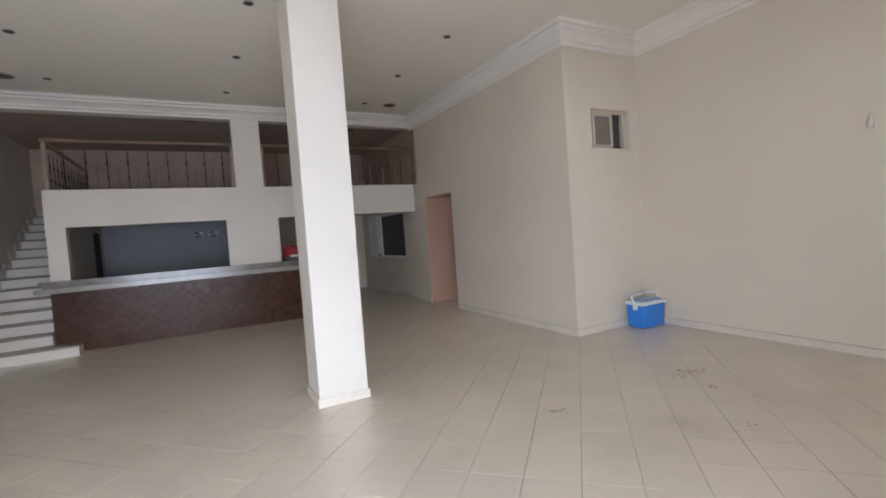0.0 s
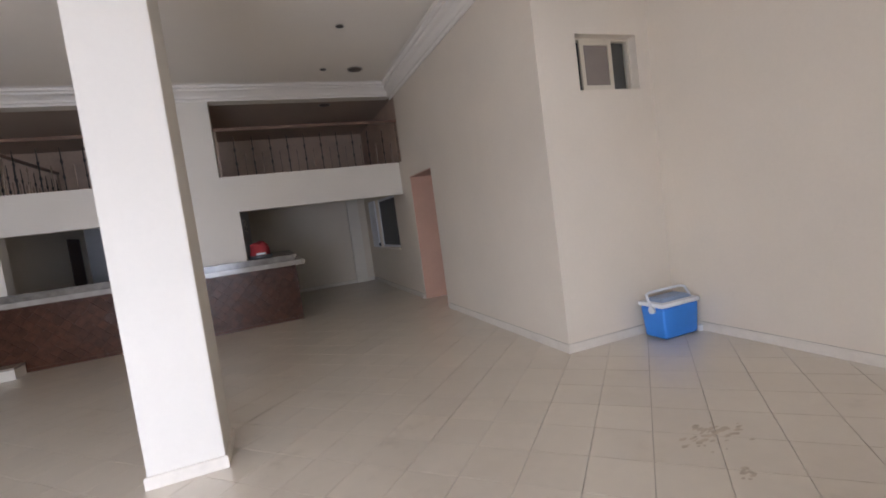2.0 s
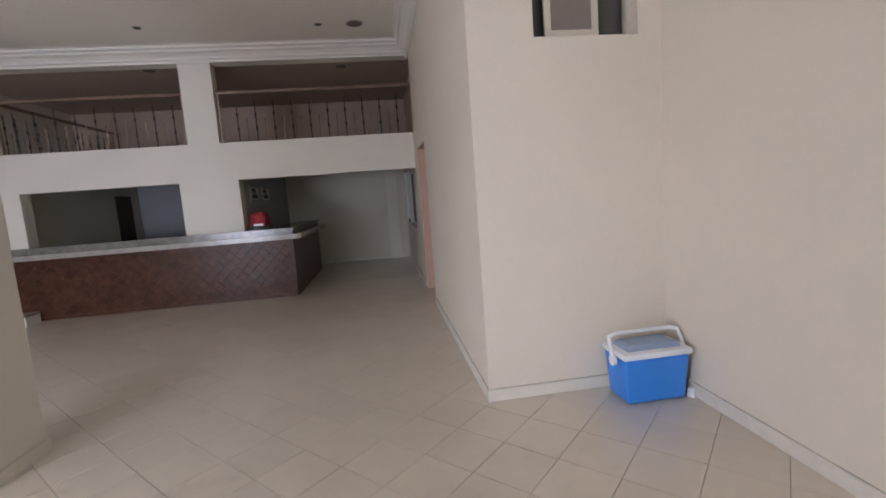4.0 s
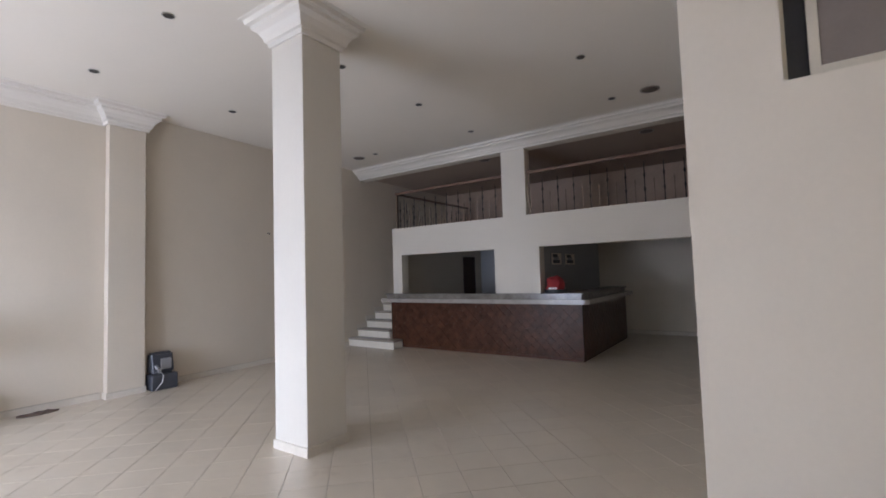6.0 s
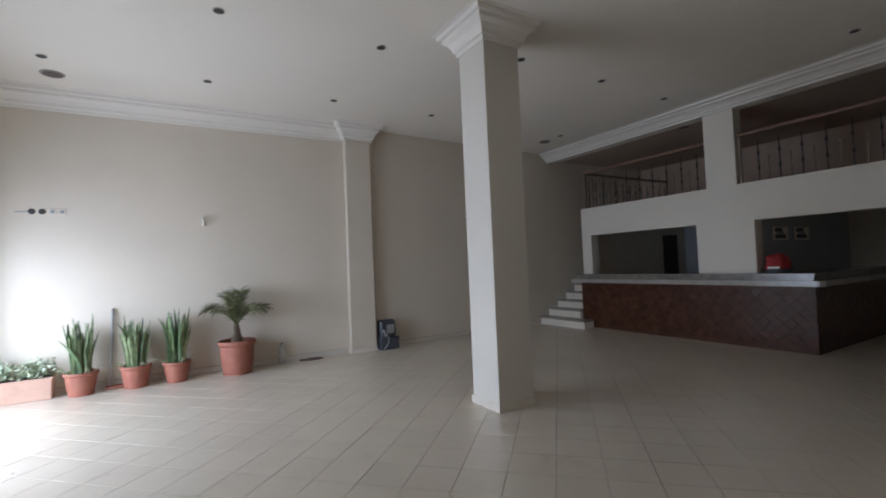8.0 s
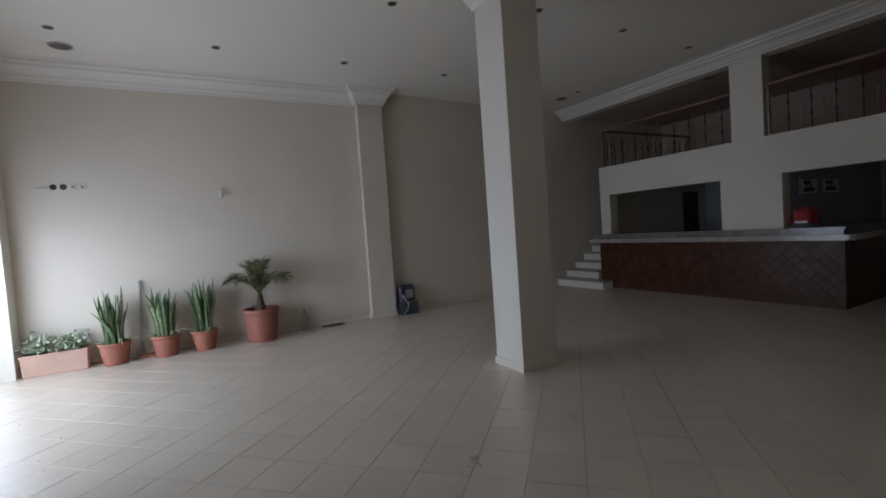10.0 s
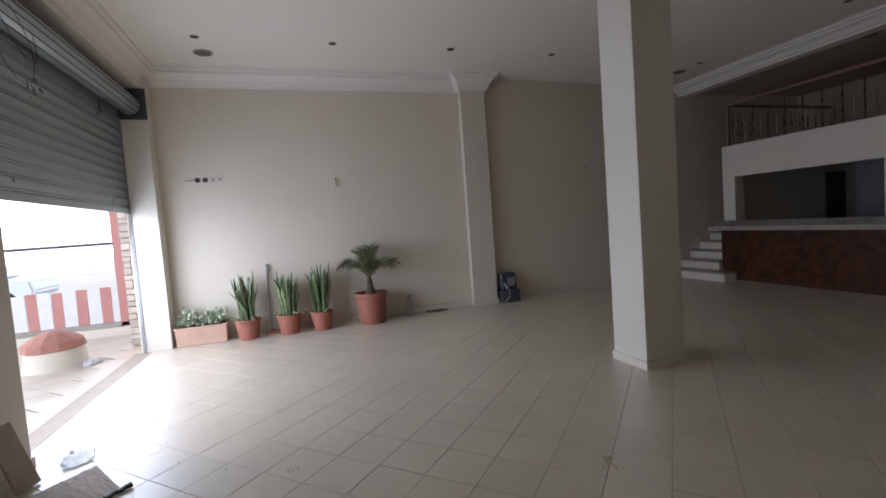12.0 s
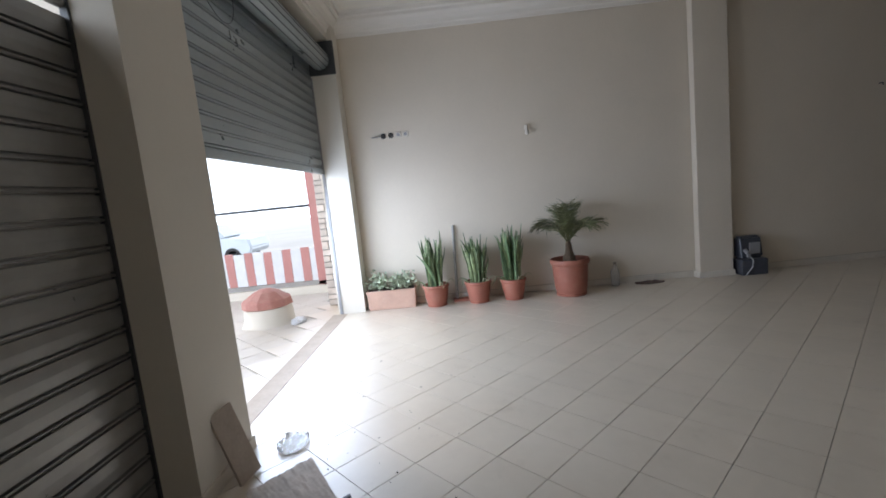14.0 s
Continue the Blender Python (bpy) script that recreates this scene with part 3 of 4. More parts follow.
bm = bmesh.new()
lathe(bm, [(0.17, 0), (0.185, 0.01), (0.19, 0.06), (0.18, 0.06), (0.165, 0.015)], 28)
part("tray", bm, DARKSTEEL, bag)
bm = bmesh.new()
lathe(bm, [(0.12, 0.016), (0.15, 0.03), (0.155, 0.08), (0.15, 0.15), (0.125, 0.22), (0.08, 0.265), (0.03, 0.28), (0.004, 0.282)], 28)
for v in bm.verts:
    n = noise.noise(v.co * 11) * 0.045
    v.co += Vector((v.co.x, v.co.y, 0)).normalized() * n + Vector((0, 0, n * 0.6))
part("cloth", bm, REDCLOTH, bag, smooth=True)
bm = bmesh.new()
box(bm, -0.06, 0.09, -0.178, -0.166, 0.065, 0.095, 0.004)
part("paper_band", bm, WHITEP, bag)

# notices on the partition and the kitchen wall


def notice(at, rz, w, h):
    t = thing("notice_frame", "small dark framed notice with grey print", "picture", at, rz, group="framed notices")
    bm = bmesh.new()
    box(bm, -w / 2, w / 2, -0.012, -0.001, -h / 2, h / 2, 0.003)
    part("frame", bm, GREYP, t)
    bm = bmesh.new()
    box(bm, -w / 2 + 0.03, w / 2 - 0.03, -0.0145, -0.0125, -h / 2 + 0.03, h / 2 - 0.03)
    part("sheet", bm, CEIL, t)
    for k in range(3):
        bm = bmesh.new()
        box(bm, -w * 0.33 + 0.05 * (k % 2), w * (0.1 + 0.1 * k), -0.0165, -0.0148, h * (0.22 - 0.2 * k) - 0.03, h * (0.22 - 0.2 * k) + 0.03)
        part("print_bar", bm, GREYP if k % 2 else BLACK, t)
    return t


notice((PR + 0.001, 5.62, 1.685), 90, 0.56, 0.27)
notice((PR + 0.001, 6.36, 1.685), 90, 0.60, 0.27)
notice((-0.83, BACK - 0.021, 1.75), 0, 0.26, 0.22)
notice((-0.50, BACK - 0.021, 1.75), 0, 0.26, 0.22)

# ---- doors and windows ----
# open doorway into a small salmon painted lobby
setting("door_1", pierced("y", BX + 0.004, BX + 0.2, DOOR[0] - 0.001, DOOR[1] + 0.001, 0, DOOR[3] + 0.001, [(DOOR[0] + 0.014, DOOR[1] - 0.014, -0.01, DOOR[3] - 0.014)]),
        PINK, "salmon painted lining of an open doorway", "doorway")
setting("wall_lobby_north", boxes((BX + 0.2, EX, DOOR[1] - 0.014, DOOR[1] + 0.1, -0.01, 2.4)), PINK, "salmon painted side wall of the lobby", "wall")
setting("wall_lobby_south", boxes((BX + 0.2, EX, DOOR[0] - 0.1, DOOR[0] + 0.014, -0.01, 2.4)), PINK, "salmon painted side wall of the lobby", "wall")
setting("ceiling_lobby", boxes((BX + 0.2, EX, DOOR[0] + 0.014, DOOR[1] - 0.014, DOOR[3] - 0.014, 2.4)), PINK, "low salmon painted lobby ceiling", "ceiling")

w1 = thing("window_1", "small sliding window with cream frame and frosted pane", "window", (WIN[0], BY, WIN[2]), kind="structure")
W, HH = WIN[1] - WIN[0], WIN[3] - WIN[2]


def ring(bm, x0, x1, z0, z1, y0, y1, t):
    box(bm, x0, x0 + t, y0, y1, z0, z1), box(bm, x1 - t, x1, y0, y1, z0, z1)
    box(bm, x0 + t, x1 - t, y0, y1, z0, z0 + t), box(bm, x0 + t, x1 - t, y0, y1, z1 - t, z1)


bm = bmesh.new()
ring(bm, 0.001, W - 0.001, 0.001, HH - 0.001, 0.09, 0.16, 0.022)
part("window_frame", bm, ALU, w1)
bm = bmesh.new()
ring(bm, 0.11, 0.478, 0.024, HH - 0.024, 0.085, 0.11, 0.042)
lf = part("sliding_leaf", bm, ALU, w1)
bm = bmesh.new()
box(bm, 0.153, 0.435, 0.094, 0.10, 0.067, HH - 0.067)
part("frosted_pane", bm, FROST, lf, "brown frosted glass")
bm = bmesh.new()
box(bm, 0.40, W - 0.024, 0.130, 0.136, 0.024, HH - 0.024)
pn = part("pane", bm, GLASS, w1)
# dark sheet added behind the leaf in place of the unlit room
bm = bmesh.new()
box(bm, 0.022, W - 0.022, 0.150, 0.156, 0.022, HH - 0.022)
part("outer_pane", bm, UNLITBACK, w1, "dark sheet standing in for the unlit room behind")

w2 = thing("window_2", "dark window with a white frame beside the passage", "window", (BX, SW[0], SW[2]), kind="structure")
WW, WH = SW[1] - SW[0], SW[3] - SW[2]
bm = bmesh.new()
for r in ((0.05, 0.09, 0, 0.05, 0, WH), (0.05, 0.09, WW - 0.05, WW, 0, WH), (0.05, 0.09, 0.05, WW - 0.05, 0, 0.05), (0.05, 0.09, 0.05, WW - 0.05, WH - 0.05, WH)):
    box(bm, *r)
part("window_frame", bm, WHITEP, w2)
bm = bmesh.new()
box(bm, 0.066, 0.072, 0.05, WW - 0.05, 0.05, WH - 0.05)
part("pane", bm, BLACK, w2, "black unlit glass")
bm = bmesh.new()
box(bm, -0.03, 0.05, -0.02, WW - 0.01, -0.03, -0.001, 0.004)
part("window_sill", bm, SKIRT, w2)

bm = bmesh.new()
for r in ((0.012, 0.045, WW + 0.02, WW + 0.07, 0, WH), (0.012, 0.045, WW + 0.60, WW + 0.65, 0, WH), (0.012, 0.045, WW + 0.07, WW + 0.60, 0, 0.05), (0.012, 0.045, WW + 0.07, WW + 0.60, WH - 0.05, WH)):
    box(bm, -r[1], -r[0], *r[2:])
lf = part("open_leaf", bm, WHITEP, w2, "white casement leaf folded back on the wall")
bm = bmesh.new()
box(bm, -0.032, -0.026, WW + 0.07, WW + 0.60, 0.05, WH - 0.05)
part("leaf_panel", bm, WHITEP, lf)
bm = bmesh.new()
box(bm, -0.05, -0.012, WW - 0.01, WW + 0.019, 0.02, 0.10, 0.004)
part("hinge", bm, BLACK, lf)
bm = bmesh.new()
box(bm, 2.80, 3.08, BACK - 0.09, BACK - 0.001, -0.005, 2.249, 0.006)
setting("pipe_boxing", bm, WHITE, "narrow painted boxing over pipes in the passage corner", "boxing")

# ---- roller shutters ----

def slat_mesh(name, width, hgt, mat):
    """One nearly flat shutter slat with a double bead and grooves along its foot."""
    prof = [(-0.006, -0.003), (-0.006, 0.006), (0.014, 0.008), (0.018, 0.013), (0.014, 0.019), (-0.006, 0.021), (-0.006, 0.030), (0.011, 0.033), (0.013, hgt * 0.6), (0.011, hgt - 0.004), (-0.006, hgt - 0.003)]
    bm = bmesh.new()
    va = [bm.verts.new((0, y, z)) for y, z in prof]
    vb = [bm.verts.new((width, y, z)) for y, z in prof]
    wa = [bm.verts.new((0, y - 0.004, z)) for y, z in prof]
    wb = [bm.verts.new((width, y - 0.004, z)) for y, z in prof]
    for i in range(len(prof) - 1):
        bm.faces.new((va[i], vb[i], vb[i + 1], va[i + 1]))
        bm.faces.new((wa[i], wa[i + 1], wb[i + 1], wb[i]))
    return mesh_of(name, bm, mat)


sh1 = thing("roller_shutter", "grey steel roller shutter pulled half way up", "roller shutter", (-3.23, -4.93, 1.86))
SLAT1, SLAT2 = 0.110, 0.130
SLW = slat_mesh("slat", PX0 + 3.226, SLAT1, STEEL)
for k in range(12):
    ob = new("slat", SLW)
    ob.parent = sh1
    ob.matrix_basis = pose(0.002, 0, 0.075 + k * SLAT1)
bm = bmesh.new()
box(bm, 0.002, PX0 + 3.228, -0.015, 0.02, 0.0, 0.072, 0.006)
part("bottom_rail", bm, STEEL, sh1)
bm = bmesh.new()
pts = [(0.122 * math.cos(a), 0.122 * math.sin(a)) for a in [math.pi * 2 * i / 28 for i in range(28)]]
va = [bm.verts.new((0.03, 0.15 + y, 1.40 + z)) for y, z in pts]
vb = [bm.verts.new((PX0 + 3.20, 0.15 + y, 1.40 + z)) for y, z in pts]
bm.faces.new(va[::-1]), bm.faces.new(vb)
for i in range(28):
    j = (i + 1) % 28
    bm.faces.new((va[i], va[j], vb[j], vb[i]))
drum = part("roller_drum", bm, STEEL, sh1, "rolled up steel curtain", True)
for ang in (35, 62, 90, 118, 150, 8, -20, -48, -76):
    bm = bmesh.new()
    y, z = 0.15 + 0.122 * math.cos(radians(ang)), 1.40 + 0.122 * math.sin(radians(ang))
    tube(bm, [(0.03, y, z), (PX0 + 3.20, y, z)], 0.006, 6)
    part("slat_joint", bm, DARKSTEEL, drum)
for x in (0.001, PX0 + 3.202):
    bm = bmesh.new()
    box(bm, x, x + 0.025, -0.04, 0.34, 1.22, 1.62, 0.004)
    part("end_bracket", bm, DARKSTEEL, sh1, "dark steel end plate")
for x in (0.001, PX0 + 3.216):
    bm = bmesh.new()
    box(bm, x, x + 0.012, -0.006, 0.028, -1.86, 1.2)
    part("guide_rail", bm, GREYP, sh1)

sh2 = thing("roller_shutter_closed", "closed grey steel roller shutter with barred upper part", "roller shutter", (PX1, -4.905, 0))
SLW2 = slat_mesh("slat", 4.196 - PX1, SLAT2, DIMSTEEL)
for k in range(18):
    ob = new("slat", SLW2)
    ob.parent = sh2
    ob.matrix_basis = pose(0.002, 0, 0.05 + k * SLAT2)
bm = bmesh.new()
box(bm, 0.002, 4.197 - PX1, -0.015, 0.02, 0.0, 0.048, 0.006)
part("bottom_rail", bm, STEEL, sh2)
bm = bmesh.new()
tube(bm, [(0.0, 0, 0), (4.196 - PX1, 0, 0)], 0.024, 8)
BARM = mesh_of("grille_bar", bm, DIMSTEEL)
for k in range(6):
    ob = new("grille_bar", BARM)
    ob.parent = sh2
    ob.matrix_basis = pose(0.002, 0, 2.42 + 0.03 + k * 0.118)
for x in (0.001, 4.182 - PX1):
    bm = bmesh.new()
    box(bm, x, x + 0.014, -0.006, 0.030, 0, 3.12)
    part("guide_rail", bm, DARKSTEEL, sh2)
for x in (0.95, 1.9, 2.85):
    bm = bmesh.new()
    box(bm, x, x + 0.02, -0.036, -0.026, 2.41, 3.12)
    part("stay", bm, STEEL, sh2)
bm = bmesh.new()
pts = [(0.17 * math.cos(math.pi * 2 * i / 28), 0.17 * math.sin(math.pi * 2 * i / 28)) for i in range(28)]
va = [bm.verts.new((0.02, 0.16 + y, 3.29 + z)) for y, z in pts]
vb = [bm.verts.new((4.17 - PX1, 0.16 + y, 3.29 + z)) for y, z in pts]
bm.faces.new(va[::-1]), bm.faces.new(vb)
for i in range(28):
    j = (i + 1) % 28
    bm.faces.new((va[i], va[j], vb[j], vb[i]))
part("roller_drum", bm, STEEL, sh2, smooth=True)

# loose cables hanging by the shutter motor
for k, pts in enumerate((
    [(0.10, -4.66, 3.30), (0.02, -4.62, 3.0), (-0.10, -4.60, 2.72), (-0.35, -4.60, 2.62), (-0.55, -4.60, 2.75), (-0.50, -4.60, 3.05), (-0.30, -4.62, 3.20)],
    [(-0.02, -4.62, 3.28), (-0.20, -4.60, 2.95), (-0.45, -4.60, 2.80), (-0.62, -4.60, 2.86), (-0.55, -4.61, 3.10)],
    [(0.40, -4.668, 3.45), (0.32, -4.668, 3.12), (0.20, -4.668, 2.88), (0.06, -4.65, 2.80)],
)):
    cu = bpy.data.curves.new("cable", "CURVE")
    cu.dimensions, cu.bevel_depth, cu.bevel_resolution = "3D", 0.0022, 2
    sp = cu.splines.new("NURBS")
    sp.points.add(len(pts) - 1)
    sp.use_endpoint_u, sp.order_u = True, 4
    for p, q in zip(sp.points, pts):
        p.co = (*q, 1)
    cu.materials.append(BLACK)
    tagged(new("cable", cu), "thin black loose cable hanging beside the shutter drum", "cable", "loose cables")

# ---- ceiling lamps ----
dl = thing("downlight", "recessed ceiling downlight with dark empty socket", "ceiling lamp", (-2.36, -3.80, H), group="ceiling downlights")
bm = bmesh.new()
lathe(bm, [(0.036, -0.001), (0.052, -0.001), (0.054, -0.005), (0.046, -0.008), (0.036, -0.005)], 24)
part("trim_ring", bm, CHROME, dl)
bm = bmesh.new()
lathe(bm, [(0.042, -0.006), (0.042, -0.0095), (0.02, -0.011)], 20)
part("socket", bm, LAMPIN, dl)
for x, y in ((-2.36, -2.21), (-2.36, -0.60), (-2.36, 1.01), (-2.36, 2.44), (-2.40, 3.94), (-0.61, -3.80), (-0.61, -2.21), (-0.61, -0.60),
             (-0.16, 1.02), (-0.18, 2.47), (-0.235, 3.96), (2.13, 1.05), (2.075, 2.51), (2.035, 4.0)):
    copy_thing(dl, pose(x, y, H))
spk = thing("ceiling_speaker", "round brown ceiling loudspeaker grille", "loudspeaker", (-2.857, -3.80, H), group="ceiling loudspeakers")
bm = bmesh.new()
lathe(bm, [(0.092, -0.001), (0.118, -0.001), (0.120, -0.008), (0.108, -0.013), (0.092, -0.010)], 32)
part("rim", bm, CHROME, spk)
bm = bmesh.new()
lathe(bm, [(0.10, -0.0105), (0.07, -0.014), (0.02, -0.0155)], 32)
part("grille", bm, GRILLE, spk, "brown speaker grille")
for x, y, z in ((2.525, 4.0, H), (-2.85, 3.95, H), (-0.77, 5.35, 3.72), (2.2, 5.5, 3.72)):
    copy_thing(spk, pose(x, y, z))

# ---- on the walls ----


def bulb_holder(at, rz):
    t = thing("wall_lamp", "bare white lamp holder with bulb on the wall", "wall lamp", at, rz, group="wall lamp holders")
    bm = bmesh.new()
    box(bm, -0.022, 0.022, 0.0, 0.018, -0.02, 0.045, 0.005)
    part("bracket", bm, SKIRT, t)
    bm = bmesh.new()
    tube(bm, [(0, 0.022, 0.03), (0, 0.06, 0.025), (0, 0.065, 0.0)], 0.010, 8)
    part("arm", bm, SKIRT, t)
    bm = bmesh.new()
    lathe(bm, [(0.006, -0.095), (0.02, -0.085), (0.026, -0.065), (0.022, -0.04), (0.016, -0.02), (0.016, 0.0)], 16, 0, 0.065)
    part("bulb", bm, SKIRT, t, smooth=True)


bulb_holder((WX, -2.24, 2.20), -90)
bulb_holder((EX, -2.15, 2.16), 90)
hook = bmesh.new()
tube(hook, [(0, 0, 0), (0.05, 0, 0), (0.06, 0, -0.03)], 0.008, 6)
single("wall_hook", hook, DARKSTEEL, "small dark metal hook in the wall", "hook", (WX - 0.10, 2.38, 2.3))

so = thing("socket_row", "row of two open socket boxes and two white plates", "socket", (WX, -4.03, 2.295))
for k, y in enumerate((-0.10, 0.0)):
    bm = bmesh.new()
    lathe(bm, [(0.036, 0), (0.036, 0.006), (0.026, 0.008)], 20)
    ob = part("round_box", bm, LAMPIN, so, "dark open round socket box")
    ob.matrix_basis = pose(0.001, y, 0, 0, 90, 0)
for y in (0.10, 0.195):
    bm = bmesh.new()
    box(bm, 0.001, 0.010, y - 0.04, y + 0.04, -0.04, 0.04, 0.004)
    pl = part("plate", bm, SKIRT, so, "cream plastic socket plate")
    bm = bmesh.new()
    box(bm, 0.0103, 0.012, y - 0.018, y + 0.018, -0.018, 0.018)
    part("insert", bm, GREYP, pl)
bm = bmesh.new()
tube(bm, [(0.004, -0.14, 0.0), (0.012, -0.19, -0.01), (0.015, -0.26, -0.008)], 0.005, 6)
part("wire", bm, GREYP, so)

FILM = bpy.data.materials.new("clear_plastic_film")
FILM.use_nodes = True
fbs = FILM.node_tree.nodes["Principled BSDF"]
fbs.inputs["Base Color"].default_value = (0.9, 0.92, 0.93, 1)
fbs.inputs["Roughness"].default_value, fbs.inputs["Transmission Weight"].default_value = 0.25, 0.88

# ---- cool box ----
LIDBLUE = material("pale_blue_grey_plastic", (0.26, 0.34, 0.47), 0.4, vary=0.05, scale=5, bump=0.02)
cool = thing("cool_box", "bright blue plastic cool box with white lid", "cool box", (4.07, -0.06, 0))
CW, CD, CH = 0.44, 0.27, 0.30
bm = bmesh.new()
vs = box(bm, 0, CW, 0, CD, 0.006, CH)
for v in vs:
    if v.co.z < 0.1:
        v.co.x = CW / 2 + (v.co.x - CW / 2) * 0.90
        v.co.y = CD / 2 + (v.co.y - CD / 2) * 0.90
bmesh.ops.bevel(bm, geom=bm.edges[:], offset=0.022, segments=4, profile=0.5, affect="EDGES")
part("tub", bm, BLUE, cool, smooth=True)
bm = bmesh.new()
box(bm, -0.012, CW + 0.012, -0.012, CD + 0.012, CH + 0.001, CH + 0.042, 0.012)
lid = part("lid", bm, WHITEP, cool, "white plastic lid", True)
bm = bmesh.new()
vs = box(bm, 0.03, CW - 0.03, 0.03, CD - 0.03, CH + 0.0425, CH + 0.075)
for v in vs:
    if v.co.z > CH + 0.06:
        v.co.x = CW / 2 + (v.co.x - CW / 2) * 0.86
        v.co.y = CD / 2 + (v.co.y - CD / 2) * 0.80
bmesh.ops.bevel(bm, geom=bm.edges[:], offset=0.01, segments=2, affect="EDGES")
part("lid_panel", bm, LIDBLUE, lid, "blue grey raised lid panel", True)
bm = bmesh.new()
tube(bm, [(-0.028, 0.10, CH - 0.02), (-0.03, 0.13, CH + 0.06), (-0.02, 0.16, CH + 0.115), (0.03, 0.17, CH + 0.128), (CW - 0.03, 0.17, CH + 0.128), (CW + 0.02, 0.16, CH + 0.115), (CW + 0.03, 0.13, CH + 0.06), (CW + 0.028, 0.10, CH - 0.02)], 0.013, 8)
part("handle", bm, WHITEP, cool, "white carrying handle", True)
for x in (-0.028, CW + 0.028):
    bm = bmesh.new()
    lathe(bm, [(0.032, -0.012), (0.034, 0.0), (0.032, 0.012)], 20)
    ob = part("pivot", bm, WHITEP, cool)
    ob.matrix_basis = pose(x, 0.10, CH - 0.02, 0, 90, 0)
bm = bmesh.new()
lathe(bm, [(0.022, 0), (0.024, 0.01), (0.024, 0.05), (0.015, 0.055)], 16)
single("white_cap", bm, WHITEP, "small white plastic cap on the floor", "cap", (4.535, -0.03, 0.0))

# ---- pots and plants ----


def pot(t, r0, r1, h):
    bm = bmesh.new()
    lathe(bm, [(r0 * 0.97, 0), (r0 * 1.04, 0.004), (r0 * 1.05, h * 0.05), (r0 * 1.0, h * 0.065), (r0 * 1.10, h * 0.22), (r0 + (r1 - r0) * 0.55, h * 0.48), (r1 * 0.92, h * 0.72), (r1 * 0.935, h * 0.82), (r1 * 0.94, h * 0.845), (r1 * 1.0, h * 0.865), (r1 * 1.035, h * 0.90), (r1 * 1.04, h * 0.96), (r1 * 1.01, h), (r1 * 0.95, h), (r1 * 0.90, h * 0.93), (r1 * 0.88, h * 0.86)], 40)
    p = part("pot", bm, TERRA, t, "terracotta coloured plastic pot", True)
    bm = bmesh.new()
    lathe(bm, [(r1 * 0.90, h * 0.865), (r1 * 0.4, h * 0.88), (0.01, h * 0.89)], 24)
    for v in bm.verts:
        v.co.z += noise.noise(v.co * 30) * 0.008
    part("soil", bm, SOIL, t)
    return p


def blade(rng, base, lean, height, width, twist):
    """One thick sword shaped leaf with a raised fold along its middle."""
    bm = bmesh.new()
    rows = []
    n = 12
    for i in range(n):
        f = i / (n - 1)
        w = width * (0.55 + 0.9 * f + 0.07 * math.sin(11 * f + twist * 7)) * (1 - f ** 5) if f < 1 else 0.0
        sway = 0.016 * math.sin(6.5 * f + twist * 5) * f
        c = Vector(base) + Vector((lean[0] * f ** 1.7 + sway * math.sin(twist * 3), lean[1] * f ** 1.7 + sway * math.cos(twist * 3), height * f * (1 - 0.06 * f)))
        a = twist + 0.9 * f * (1 if twist > 1.5 else -1)
        u = Vector((math.cos(a), math.sin(a), 0)) * max(w, 0.001)
        o = Vector((-math.sin(a), math.cos(a), 0)) * 0.35 * max(w, 0.001)
        th = Vector((-math.sin(a), math.cos(a), 0)) * 0.0035
        wob = 0.006 * math.sin(9 * f + twist * 3)
        rows.append([c - u + o + th * wob, c + th, c + u + o, c + u + o - th, c - th, c - u + o - th])
    vr = [[bm.verts.new(p) for p in r] for r in rows]
    for r, s in zip(vr, vr[1:]):
        for k in range(6):
            bm.faces.new((r[k], r[(k + 1) % 6], s[(k + 1) % 6], s[k]))
    bm.faces.new(vr[0]), bm.faces.new(vr[-1][::-1])
    return bm


def snake_plant(at, r0, r1, h, count, tall, seed, label):
    t = thing("potted_snake_plant", label, "plant", at, group="snake plants")
    pot(t, r0, r1, h)
    rng = random.Random(seed)
    for k in range(count):
        a, r = rng.uniform(0, 6.28), r1 * 0.62 * math.sqrt(rng.random())
        hh = tall * (rng.uniform(0.62, 1.0) if k else 1.12) * (1.0 - 0.25 * r / r1)
        out = rng.uniform(0.0, 0.05) + 0.07 * r / r1
        bm = blade(rng, (r * math.cos(a), r * math.sin(a), h * 0.86), (min(out * math.cos(a), 0.1), out * math.sin(a) if k != 1 else -0.2), hh, rng.uniform(0.017, 0.028), rng.uniform(0, 3.1))
        part("leaf", bm, SNAKE_LIGHT if rng.random() < 0.42 else SNAKE, t, smooth=False)
    for k in range(5):
        a = (-1.45, 1.3, -0.5, 0.4, -1.0)[k] + rng.uniform(-0.2, 0.2)
        r = r1 * 0.7
        pts = [(r * math.cos(a), r * math.sin(a), h * 0.88), (r1 * 1.0 * math.cos(a), r1 * 1.0 * math.sin(a), h * 1.15), (r1 * 1.3 * math.cos(a), r1 * 1.3 * math.sin(a), h * 1.2), (r1 * rng.uniform(1.4, 1.8) * math.cos(a), r1 * rng.uniform(1.4, 1.8) * math.sin(a), h * rng.uniform(0.8, 1.2))]
        bm = bmesh.new()
        tube(bm, pts, 0.009, 6, 0.002)
        part("drooping_leaf", bm, DRYLEAF if k % 2 else SNAKE_LIGHT, t)
    return t


snake_plant((-3.235, -3.63, 0), 0.125, 0.172, 0.285, 46, 0.80, 3, "snake plant with upright green leaves in terracotta pot")
